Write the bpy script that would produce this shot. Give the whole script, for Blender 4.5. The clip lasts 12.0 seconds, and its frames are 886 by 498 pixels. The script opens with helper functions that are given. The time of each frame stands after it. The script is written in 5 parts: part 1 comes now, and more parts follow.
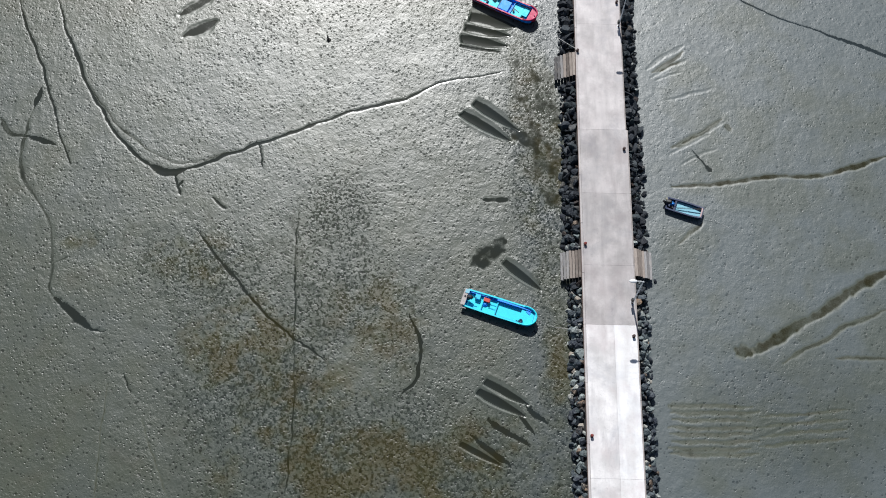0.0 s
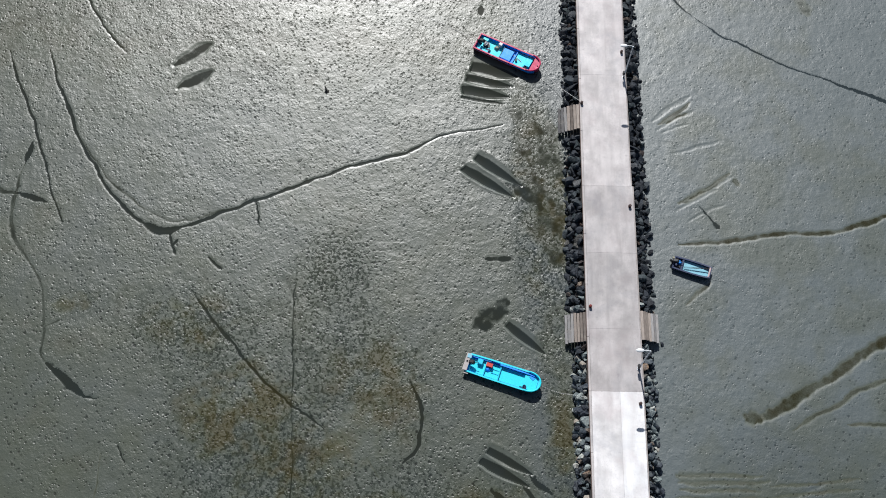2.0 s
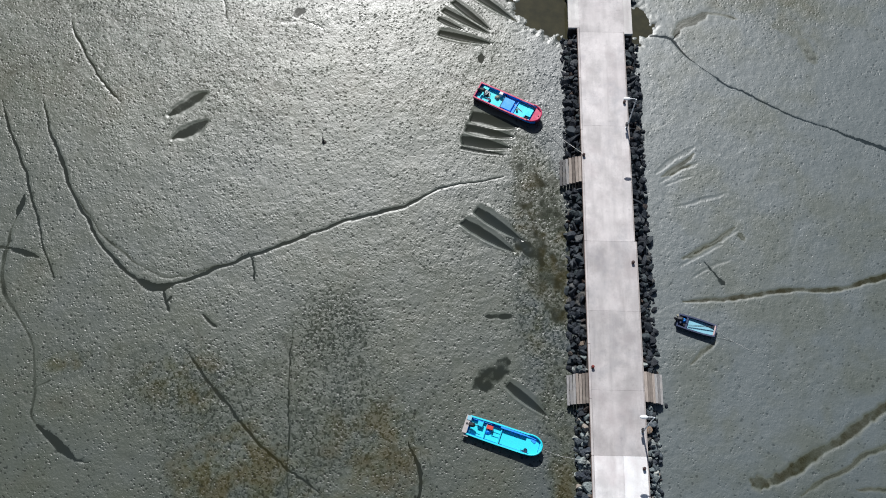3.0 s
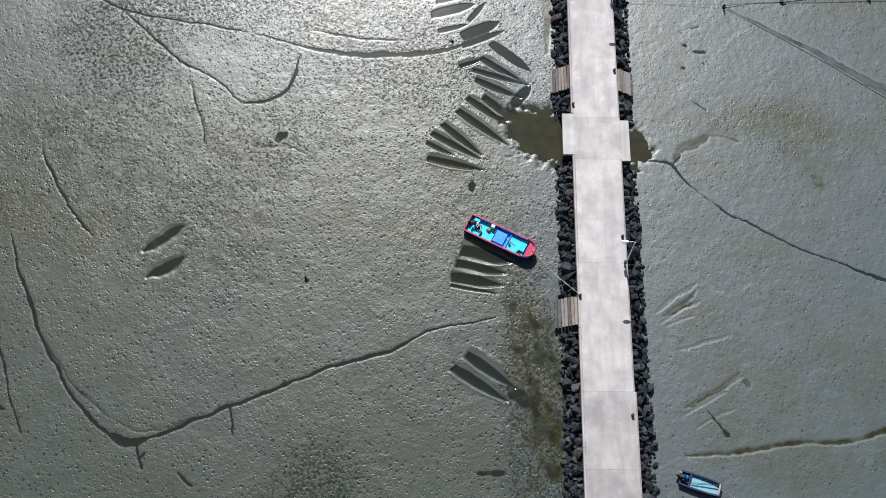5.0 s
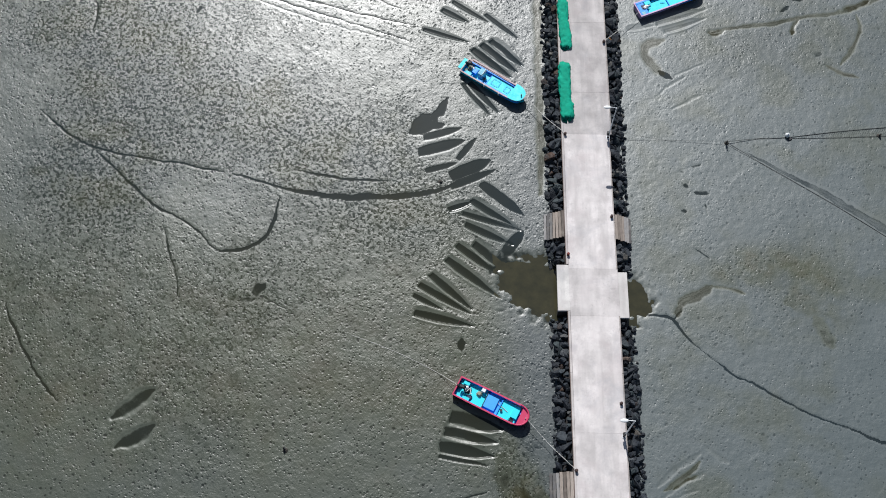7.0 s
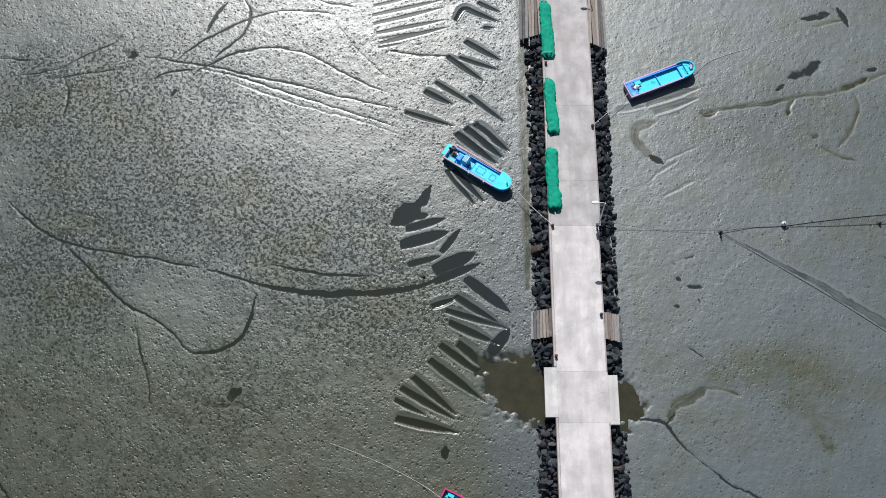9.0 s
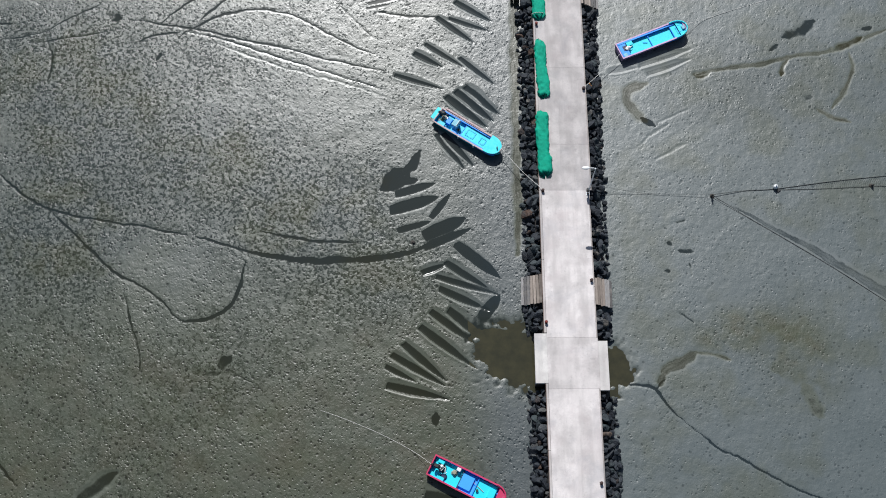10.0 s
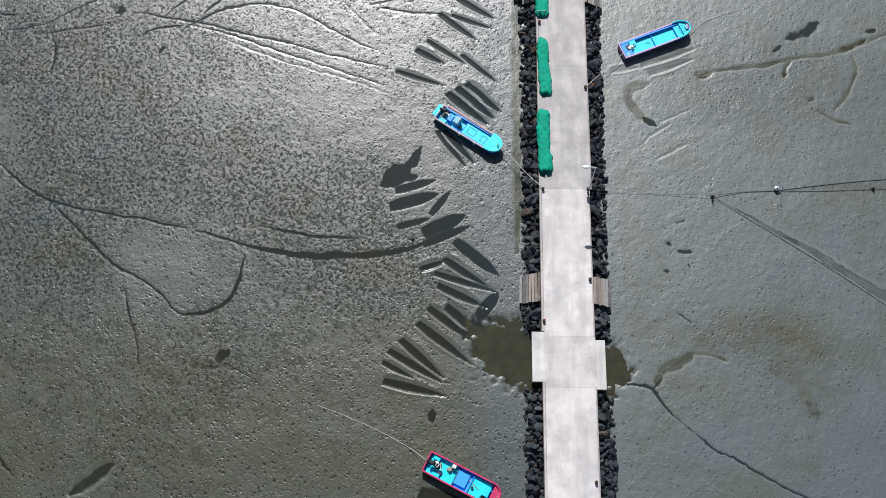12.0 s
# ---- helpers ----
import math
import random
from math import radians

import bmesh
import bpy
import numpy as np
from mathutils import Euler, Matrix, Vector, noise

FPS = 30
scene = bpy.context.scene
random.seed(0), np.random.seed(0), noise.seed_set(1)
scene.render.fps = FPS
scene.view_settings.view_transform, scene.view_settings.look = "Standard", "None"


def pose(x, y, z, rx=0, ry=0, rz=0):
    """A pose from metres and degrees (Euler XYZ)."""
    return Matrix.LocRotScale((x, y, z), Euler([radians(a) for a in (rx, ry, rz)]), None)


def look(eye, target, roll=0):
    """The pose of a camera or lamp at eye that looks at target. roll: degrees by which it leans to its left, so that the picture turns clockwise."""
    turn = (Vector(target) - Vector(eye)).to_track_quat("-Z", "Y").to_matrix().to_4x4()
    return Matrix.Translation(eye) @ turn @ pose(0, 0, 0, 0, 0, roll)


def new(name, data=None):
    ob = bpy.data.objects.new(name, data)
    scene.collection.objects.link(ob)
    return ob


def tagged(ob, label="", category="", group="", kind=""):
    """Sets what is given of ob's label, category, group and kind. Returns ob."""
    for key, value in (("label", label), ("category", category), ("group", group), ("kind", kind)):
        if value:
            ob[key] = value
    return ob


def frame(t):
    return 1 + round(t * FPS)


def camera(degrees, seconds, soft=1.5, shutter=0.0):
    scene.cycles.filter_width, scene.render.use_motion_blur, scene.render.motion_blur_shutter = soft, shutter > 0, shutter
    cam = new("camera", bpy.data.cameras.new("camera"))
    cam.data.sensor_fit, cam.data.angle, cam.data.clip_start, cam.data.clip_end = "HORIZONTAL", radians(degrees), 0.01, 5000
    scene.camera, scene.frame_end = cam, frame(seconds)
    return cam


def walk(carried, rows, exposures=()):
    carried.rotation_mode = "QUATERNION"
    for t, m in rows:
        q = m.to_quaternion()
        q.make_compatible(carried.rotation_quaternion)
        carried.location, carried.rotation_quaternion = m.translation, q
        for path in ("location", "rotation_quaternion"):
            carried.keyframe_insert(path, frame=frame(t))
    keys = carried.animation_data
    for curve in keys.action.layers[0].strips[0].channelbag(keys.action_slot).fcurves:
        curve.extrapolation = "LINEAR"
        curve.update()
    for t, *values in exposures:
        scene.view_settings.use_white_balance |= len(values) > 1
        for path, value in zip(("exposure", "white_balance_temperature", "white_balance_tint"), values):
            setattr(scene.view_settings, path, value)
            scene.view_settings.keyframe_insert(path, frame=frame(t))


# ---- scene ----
cam = camera(46.8, 12.0, soft=1.0)
PATH = [
    (0, (-0.14, 0.181, 98.593), (-0.13, 0.938, 96.742), 0.3),
    (0.5, (-0.193, 1.557, 98.675), (-0.182, 2.307, 96.821), 0.4),
    (1, (-0.244, 3.138, 98.732), (-0.234, 3.884, 96.877), 0.3),
    (1.5, (-0.236, 5.133, 98.71), (-0.226, 5.881, 96.855), 0.3),
    (2, (-0.153, 7.536, 98.703), (-0.144, 8.283, 96.847), 0.1),
    (2.5, (0.008, 10.306, 98.683), (0.015, 11.057, 96.83), -0.0),
    (3, (0.19, 13.297, 98.709), (0.195, 14.052, 96.857), -0.2),
    (3.2, (0.292, 14.648, 98.715), (0.297, 15.403, 96.863), -0.2),
    (4.8, (1.333, 26.69, 98.795), (1.338, 27.458, 96.948), -0.5),
    (5, (1.457, 28.244, 98.805), (1.463, 29.014, 96.959), -0.4),
    (5.5, (1.763, 32.288, 98.811), (1.77, 33.064, 96.967), -0.4),
    (6, (2.049, 36.383, 98.863), (2.057, 37.164, 97.022), -0.4),
    (6.5, (2.309, 40.563, 98.871), (2.32, 41.348, 97.031), -0.3),
    (7, (2.626, 44.582, 98.879), (2.639, 45.374, 97.042), -0.1),
    (7.5, (3.028, 48.235, 98.825), (3.043, 49.036, 96.992), -0.2),
    (7.7, (3.225, 49.4, 98.82), (3.24, 50.208, 96.991), -0.2),
    (9.3, (5.055, 56.138, 98.911), (5.066, 56.926, 97.073), -0.8),
    (9.5, (5.239, 56.627, 98.936), (5.251, 57.387, 97.086), -0.8),
    (10, (5.575, 57.125, 99.05), (5.588, 57.828, 97.178), -0.8),
    (10.5, (5.789, 57.292, 99.109), (5.805, 57.991, 97.235), -0.7),
    (11, (5.94, 57.301, 99.127), (5.957, 57.999, 97.252), -0.7),
    (11.5, (6.092, 57.223, 99.15), (6.103, 57.921, 97.275), -0.7),
    (12, (6.233, 57.185, 99.133), (6.235, 57.881, 97.258), -0.8),
]
walk(cam, [(t, look(eye, target, roll)) for t, eye, target, roll in PATH], [(0.0, 0.0), (9.5, 0.0), (12.0, 0.07)])


# ---- sky and sun ----
world = bpy.data.worlds.new("sky")
scene.world = world
world.use_nodes = True
sky = world.node_tree.nodes.new("ShaderNodeTexSky")
sky.sky_type, sky.sun_disc = "NISHITA", False
sky.sun_elevation, sky.sun_rotation = radians(45), radians(-6.2)
backing = world.node_tree.nodes["Background"]
world.node_tree.links.new(sky.outputs[0], backing.inputs[0])
backing.inputs[1].default_value = 0.055
sun = new("sun", bpy.data.lights.new("sun", "SUN"))
sun.data.energy, sun.data.angle, sun.data.color = 4.8, radians(0.5), (1.0, 0.995, 0.985)
sun.matrix_world = look((-10.7, 98.2, 101), (0, 0, 0))


# ---- materials ----
class Nodes:
    """A principled material and short ways to wire it."""

    def __init__(self, name, rough=0.6, metal=0.0, spec=0.5):
        self.mat = bpy.data.materials.new(name)
        self.mat.use_nodes = True
        self.tree = self.mat.node_tree
        self.out = self.tree.nodes["Principled BSDF"]
        self.out.inputs["Roughness"].default_value = rough
        self.out.inputs["Metallic"].default_value = metal
        self.out.inputs["Specular IOR Level"].default_value = spec

    def add(self, kind, **props):
        node = self.tree.nodes.new(kind)
        for key, value in props.items():
            setattr(node, key, value)
        return node

    def put(self, socket, value):
        if isinstance(value, bpy.types.NodeSocket):
            self.tree.links.new(value, socket)
        else:
            socket.default_value = value

    def coords(self, which="Object"):
        return self.add("ShaderNodeTexCoord").outputs[which]

    def noise(self, scale, detail=3.0, rough=0.55, vector=None, stretch=None, twist=0.0):
        vector = vector or self.coords()
        if stretch:
            mapping = self.add("ShaderNodeMapping")
            self.put(mapping.inputs[0], vector)
            mapping.inputs["Scale"].default_value = stretch
            vector = mapping.outputs[0]
        node = self.add("ShaderNodeTexNoise")
        self.put(node.inputs["Vector"], vector)
        node.inputs["Scale"].default_value = scale
        node.inputs["Detail"].default_value = detail
        node.inputs["Roughness"].default_value = rough
        node.inputs["Distortion"].default_value = twist
        return node.outputs[0]

    def ramp(self, value, low, high, out_low=0.0, out_high=1.0):
        node = self.add("ShaderNodeMapRange")
        for key, v in ((0, value), (1, low), (2, high), (3, out_low), (4, out_high)):
            self.put(node.inputs[key], v)
        return node.outputs[0]

    def math(self, op, a, b=0.0):
        node = self.add("ShaderNodeMath", operation=op)
        self.put(node.inputs[0], a)
        self.put(node.inputs[1], b)
        return node.outputs[0]

    def mix(self, factor, a, b, blend="MIX"):
        node = self.add("ShaderNodeMix", data_type="RGBA", blend_type=blend)
        for key, v in ((0, factor), (6, a), (7, b)):
            self.put(node.inputs[key], (*v, 1) if isinstance(v, tuple) and len(v) == 3 else v)
        return node.outputs[2]

    def bump(self, height, strength=0.5, distance=0.05):
        node = self.add("ShaderNodeBump")
        self.put(node.inputs["Height"], height)
        self.put(node.inputs["Strength"], strength)
        node.inputs["Distance"].default_value = distance
        self.put(self.out.inputs["Normal"], node.outputs[0])

    def color(self, value):
        self.put(self.out.inputs["Base Color"], (*value, 1) if isinstance(value, tuple) else value)
        return self.mat

    def rough(self, value):
        self.put(self.out.inputs["Roughness"], value)

    def chance(self):
        return self.add("ShaderNodeObjectInfo").outputs["Random"]


def mud_material():
    n = Nodes("mud")
    where = n.coords()
    slewed = n.add("ShaderNodeMapping")
    n.put(slewed.inputs[0], where)
    slewed.inputs["Rotation"].default_value = (0, 0, 0.62)
    slewed = slewed.outputs[0]
    state = n.add("ShaderNodeAttribute", attribute_name="state")
    split = n.add("ShaderNodeSeparateColor")
    n.put(split.inputs[0], state.outputs["Color"])
    pool, algae, smooth, soak = split.outputs[0], split.outputs[1], split.outputs[2], state.outputs["Alpha"]
    fine = n.noise(7.0, 4, 0.6, slewed)
    broad = n.noise(0.16, 4, 0.6, where)
    bare = n.ramp(smooth, 0.4, 0.95, 1, 0)

    # worm pits and feeding dents of four sizes, each cell with its own width, and small casts that stand proud
    warp = n.add("ShaderNodeVectorMath", operation="MULTIPLY_ADD")
    drifted = n.add("ShaderNodeTexNoise")
    n.put(drifted.inputs["Vector"], where)
    drifted.inputs["Scale"].default_value = 2.4
    n.put(warp.inputs[0], drifted.outputs["Color"])
    warp.inputs[1].default_value = (0.22, 0.22, 0.0)
    n.put(warp.inputs[2], slewed)
    dip = pit = None
    crowd = n.ramp(n.noise(0.4, 3, 0.6, where), 0.35, 0.65, 0.16, -0.16)
    few = n.math("ADD", n.ramp(soak, 0.05, 0.9, 0.76, 0.5), crowd)
    for scale, wide in ((1.1, 0.2), (1.65, 0.23), (2.6, 0.26)):
        cell = n.add("ShaderNodeTexVoronoi", voronoi_dimensions="2D")
        n.put(cell.inputs["Vector"], warp.outputs[0])
        cell.inputs["Scale"].default_value = scale
        tint = n.add("ShaderNodeSeparateColor")
        n.put(tint.inputs[0], cell.outputs["Color"])
        there = n.ramp(n.math("SUBTRACT", tint.outputs[0], few), 0.0, 0.2)
        reach = n.ramp(tint.outputs[1], 0, 1, wide * 0.7, wide * 1.3)
        hollow = n.math("MULTIPLY", n.ramp(cell.outputs["Distance"], n.math("MULTIPLY", reach, 0.3), reach, 1, 0), there)
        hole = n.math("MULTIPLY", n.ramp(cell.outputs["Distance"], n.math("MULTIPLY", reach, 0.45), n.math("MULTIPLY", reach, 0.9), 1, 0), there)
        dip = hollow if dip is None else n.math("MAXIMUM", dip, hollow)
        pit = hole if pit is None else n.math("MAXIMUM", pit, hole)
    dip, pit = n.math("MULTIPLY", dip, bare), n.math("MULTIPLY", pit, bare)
    cell = n.add("ShaderNodeTexVoronoi", voronoi_dimensions="2D")
    n.put(cell.inputs["Vector"], warp.outputs[0])
    cell.inputs["Scale"].default_value = 2.7
    tint = n.add("ShaderNodeSeparateColor")
    n.put(tint.inputs[0], cell.outputs["Color"])
    cast = n.math("MULTIPLY", n.ramp(cell.outputs["Distance"], 0.05, 0.26, 1, 0), n.ramp(tint.outputs[2], 0.62, 0.8))
    cast = n.math("MULTIPLY", cast, bare)

    # standing water: pools, ragged puddles where the mud is soaked, and veins between them
    pool = n.ramp(n.math("ADD", pool, n.ramp(fine, 0.3, 0.7, -0.06, 0.06)), 0.3, 0.6)
    edge = n.math("SUBTRACT", 0.655, n.math("MULTIPLY", n.math("MINIMUM", soak, 1.2), 0.12))
    spots = n.ramp(n.math("SUBTRACT", n.noise(2.8, 4, 0.6, slewed, twist=0.4), edge), -0.015, 0.045)
    vein = n.math("ABSOLUTE", n.math("SUBTRACT", n.noise(1.0, 4, 0.6, slewed, twist=0.4), 0.5))
    vein = n.math("MULTIPLY", n.ramp(vein, 0.0, 0.045, 1, 0), n.ramp(n.noise(0.55, 2, 0.5, where), 0.4, 0.6))
    vein = n.math("MULTIPLY", n.math("MULTIPLY", vein, bare), n.ramp(soak, 0.42, 0.7, 0.1, 0.85))
    spots = n.math("MULTIPLY", n.math("MULTIPLY", spots, bare), n.ramp(soak, 0.45, 0.9, 0.25, 1.0))
    spots = n.math("MAXIMUM", spots, vein)
    wet = n.math("MAXIMUM", pool, n.math("MULTIPLY", spots, 0.9))

    base = n.mix(n.ramp(broad, 0.35, 0.65), (0.067, 0.082, 0.086), (0.084, 0.098, 0.101))
    base = n.mix(n.ramp(fine, 0.3, 0.7, 0, 0.3), base, (0.058, 0.067, 0.064))
    base = n.mix(n.ramp(soak, 0.05, 0.35, 0.36, 0.0), base, (0.116, 0.153, 0.153))
    slime = n.mix(n.ramp(n.math("ADD", algae, n.ramp(n.noise(0.32, 4, 0.65, slewed), 0.3, 0.7, -0.22, 0.22)), 0.56, 0.96), (0.058, 0.065, 0.028), (0.06, 0.053, 0.022))
    # paler base on smooth mud: the sky's sheen there put into the colour
    base = n.mix(n.math("MULTIPLY", smooth, 0.5), base, (0.14, 0.16, 0.162))
    base = n.mix(algae, base, slime)
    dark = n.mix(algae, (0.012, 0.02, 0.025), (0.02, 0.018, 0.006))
    # pits are coloured dark for both the water they hold and the shade inside
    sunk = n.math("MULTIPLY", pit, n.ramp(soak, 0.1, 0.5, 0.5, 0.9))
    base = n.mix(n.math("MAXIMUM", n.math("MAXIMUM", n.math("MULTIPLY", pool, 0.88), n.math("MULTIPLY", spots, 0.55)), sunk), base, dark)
    calm = n.math("MAXIMUM", wet, n.math("MULTIPLY", pit, n.ramp(soak, 0.1, 0.5, 0.6, 0.95)))
    n.rough(n.math("ADD", n.math("ADD", n.ramp(wet, 0.0, 1.0, 0.38, 0.18), n.ramp(soak, 0.05, 0.35, 0.07, 0.0)), n.math("MULTIPLY", n.math("MULTIPLY", smooth, 0.02), n.ramp(wet, 0.2, 0.9, 1, 0))))
    n.put(n.out.inputs["Specular IOR Level"], n.math("MULTIPLY", n.math("MULTIPLY", n.ramp(soak, 0.05, 0.35, 1.0, 0.6), n.ramp(algae, 0.7, 0.95, 1.0, 0.78)), n.ramp(calm, 0.0, 1.0, 1.0, 0.36)))

    grain = n.math("ADD", n.math("MULTIPLY", n.noise(2.0, 3, 0.55, slewed, twist=0.5), n.ramp(soak, 0.1, 0.35, 0.17, 0.25)), n.math("MULTIPLY", n.noise(4.6, 4, 0.62, slewed), n.ramp(soak, 0.1, 0.35, 0.17, 0.24)))
    grain = n.math("ADD", grain, n.math("MULTIPLY", n.noise(1.15, 3, 0.5, slewed, twist=0.4), n.ramp(soak, 0.1, 0.4, 0.12, 0.25)))
    grain = n.math("ADD", grain, n.math("MULTIPLY", cast, n.ramp(soak, 0.1, 0.5, 0.02, 0.1)))
    grain = n.math("SUBTRACT", grain, n.math("MULTIPLY", dip, n.ramp(soak, 0.1, 0.45, 0.12, 0.23)))
    grain = n.math("MULTIPLY", grain, n.ramp(n.noise(0.3, 3, 0.6, where), 0.35, 0.65, 0.65, 1.4))
    n.bump(grain, n.math("MULTIPLY", n.math("MULTIPLY", n.ramp(smooth, 0, 1, 1, 0.2), n.ramp(wet, 0, 0.8, 1, 0.0)), 0.72), 0.14)
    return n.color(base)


def concrete_material(name, tone, tint=(1.0, 0.94, 0.925)):
    n = Nodes(name, rough=0.85, spec=0.3)
    where = n.coords()
    broad = n.noise(0.5, 5, 0.62, where)
    streak = n.noise(1.1, 4, 0.6, where, (1.0, 0.16, 1.0))
    fine = n.noise(9.0, 4, 0.65, where)
    pale = tuple(min(0.9, tone * c * 1.16) for c in tint)
    dull = tuple(tone * c * 0.78 for c in tint)
    grime = tuple(tone * c * 0.5 for c in tint)
    base = n.mix(n.ramp(broad, 0.34, 0.62), dull, pale)
    base = n.mix(n.ramp(streak, 0.46, 0.68, 0, 0.8), base, dull)
    base = n.mix(n.ramp(fine, 0.55, 0.78, 0, 0.5), base, grime)
    spots = n.noise(1.9, 3, 0.5, where)
    base = n.mix(n.ramp(spots, 0.66, 0.76, 0, 0.4), base, grime)
    rust = n.noise(0.33, 4, 0.65, where)
    base = n.mix(n.ramp(rust, 0.48, 0.7, 0, 0.5), base, tuple(tone * c for c in (0.8, 0.7, 0.7)))
    tyre = n.noise(0.9, 3, 0.55, where, (1.0, 0.05, 1.0))
    base = n.mix(n.ramp(tyre, 0.5, 0.66, 0, 0.35), base, pale)
    stain = n.noise(0.24, 5, 0.7, where, twist=0.6)
    base = n.mix(n.ramp(stain, 0.5, 0.72, 0, 0.45), base, tuple(tone * c for c in (0.52, 0.53, 0.58)))
    worn = n.noise(0.42, 4, 0.6, where, (1.0, 0.5, 1.0))
    base = n.mix(n.ramp(worn, 0.56, 0.7, 0, 0.5), base, pale)
    n.bump(fine, 0.25, 0.02)
    return n.color(base)


def stone_material(name, stops, vein, grit):
    n = Nodes(name, rough=0.7, spec=0.4)
    chance = n.chance()
    grain = n.noise(4.0, 6, 0.7)
    face = n.noise(1.3, 3, 0.6)
    ramp = n.add("ShaderNodeValToRGB")
    n.put(ramp.inputs[0], chance)
    while len(ramp.color_ramp.elements) < len(stops):
        ramp.color_ramp.elements.new(0.5)
    for element, (at, tone) in zip(ramp.color_ramp.elements, stops):
        element.position, element.color = at, (*tone, 1)
    base = n.mix(n.ramp(face, 0.45, 0.7, 0, 0.55), ramp.outputs[0], vein)
    base = n.mix(n.ramp(grain, 0.42, 0.68, 0, grit), base, (0.012, 0.014, 0.018))
    n.bump(grain, 0.9, 0.12)
    return n.color(base)


def loose_stone_material(name, low, high):
    n = Nodes(name, rough=0.75, spec=0.4)
    chance = n.add("ShaderNodeNewGeometry").outputs["Random Per Island"]
    grain = n.noise(5.0, 5, 0.65)
    base = n.mix(chance, low, high)
    base = n.mix(n.ramp(grain, 0.4, 0.75, 0, 0.6), base, (0.02, 0.021, 0.022))
    n.bump(grain, 0.8, 0.08)
    return n.color(base)


def timber_material(name="weathered_timber", low=(0.13, 0.108, 0.096), high=(0.46, 0.395, 0.35)):
    n = Nodes(name, rough=0.85, spec=0.25)
    where = n.coords()
    grain = n.noise(3.0, 5, 0.65, where, (6.0, 0.5, 6.0))
    blot = n.noise(1.2, 4, 0.6, where)
    base = n.mix(n.chance(), low, high)
    base = n.mix(n.ramp(grain, 0.4, 0.7, 0, 0.6), base, (0.07, 0.06, 0.052))
    base = n.mix(n.ramp(blot, 0.5, 0.75, 0, 0.5), base, (0.3, 0.27, 0.235))
    n.bump(grain, 0.6, 0.02)
    return n.color(base)


def painted(name, tone, rough=0.4, dirt=0.35, metal=0.0):
    n = Nodes(name, rough=rough, metal=metal)
    wear = n.noise(2.6, 5, 0.65)
    fine = n.noise(14.0, 3, 0.6)
    base = n.mix(n.ramp(wear, 0.5, 0.72, 0, dirt), tone, tuple(c * 0.55 + 0.02 for c in tone))
    base = n.mix(n.ramp(fine, 0.6, 0.75, 0, dirt), base, tuple(c * 0.6 + 0.05 for c in tone))
    n.rough(n.ramp(wear, 0.3, 0.7, rough, min(1, rough + 0.25)))
    return n.color(base)


def cloth_material(name, tone):
    n = Nodes(name, rough=0.8, spec=0.2)
    fold = n.noise(1.6, 5, 0.65)
    weave = n.noise(22.0, 3, 0.6)
    base = n.mix(n.ramp(fold, 0.35, 0.68), tuple(c * 0.72 for c in tone), tone)
    base = n.mix(n.ramp(weave, 0.55, 0.7, 0, 0.5), base, tuple(c * 0.55 for c in tone))
    n.bump(n.math("ADD", fold, n.math("MULTIPLY", weave, 0.3)), 0.7, 0.08)
    return n.color(base)


def water_material():
    n = Nodes("murky_water", rough=0.06, spec=0.5)
    cloud = n.noise(0.6, 5, 0.65)
    n.bump(n.noise(3.0, 2), 0.04, 0.02)
    return n.color(n.mix(n.ramp(cloud, 0.35, 0.65), (0.033, 0.033, 0.021), (0.052, 0.049, 0.028)))


MUD = mud_material()
ROCK = stone_material("rock", ((0.0, (0.009, 0.012, 0.019)), (0.35, (0.019, 0.025, 0.036)), (0.6, (0.032, 0.04, 0.053)), (0.78, (0.043, 0.061, 0.066)), (0.88, (0.083, 0.094, 0.108)),
                               (0.95, (0.151, 0.144, 0.13)), (0.965, (0.108, 0.061, 0.04)), (0.99, (0.05, 0.036, 0.032))), (0.061, 0.072, 0.079), 0.75)
DRY_ROCK = stone_material("dry_rock", ((0.0, (0.015, 0.018, 0.026)), (0.3, (0.035, 0.045, 0.065)), (0.5, (0.09, 0.115, 0.13)), (0.66, (0.18, 0.22, 0.22)), (0.8, (0.38, 0.43, 0.42)),
                                       (0.88, (0.55, 0.55, 0.5)), (0.93, (0.3, 0.2, 0.13)), (0.98, (0.1, 0.085, 0.08))), (0.2, 0.23, 0.24), 0.6)
RUBBLE = loose_stone_material("rubble", (0.014, 0.018, 0.026), (0.08, 0.09, 0.1))
DRY_RUBBLE = loose_stone_material("dry_rubble", (0.015, 0.02, 0.03), (0.36, 0.39, 0.38))
TIMBER = timber_material()
TIDAL = timber_material("tide_stained_timber", (0.1, 0.1, 0.104), (0.42, 0.41, 0.41))
WATER = water_material()
# near black, so the core seen between armour stones carries the gaps' shade
FILL = concrete_material("fill", 0.05)
RUST = painted("rusty_steel", (0.2, 0.145, 0.125), 0.75, 0.5)
STEEL = painted("galvanised_steel", (0.62, 0.66, 0.7), 0.4, 0.25, 0.3)
WHITE = painted("white_paint", (0.75, 0.77, 0.78), 0.45)
IRON = painted("bollard_iron", (0.055, 0.03, 0.028), 0.6)
RED_IRON = painted("red_bollard_paint", (0.17, 0.022, 0.016), 0.6)
BLACK = painted("black_plastic", (0.015, 0.016, 0.02), 0.4)
CYAN = painted("cyan_gelcoat", (0.002, 0.56, 0.75), 0.35, 0.22)
BRIGHT = painted("bright_cyan_deck", (0.004, 0.68, 0.8), 0.4, 0.22)
BLUE = painted("blue_gelcoat", (0.005, 0.3, 0.95), 0.35, 0.22)
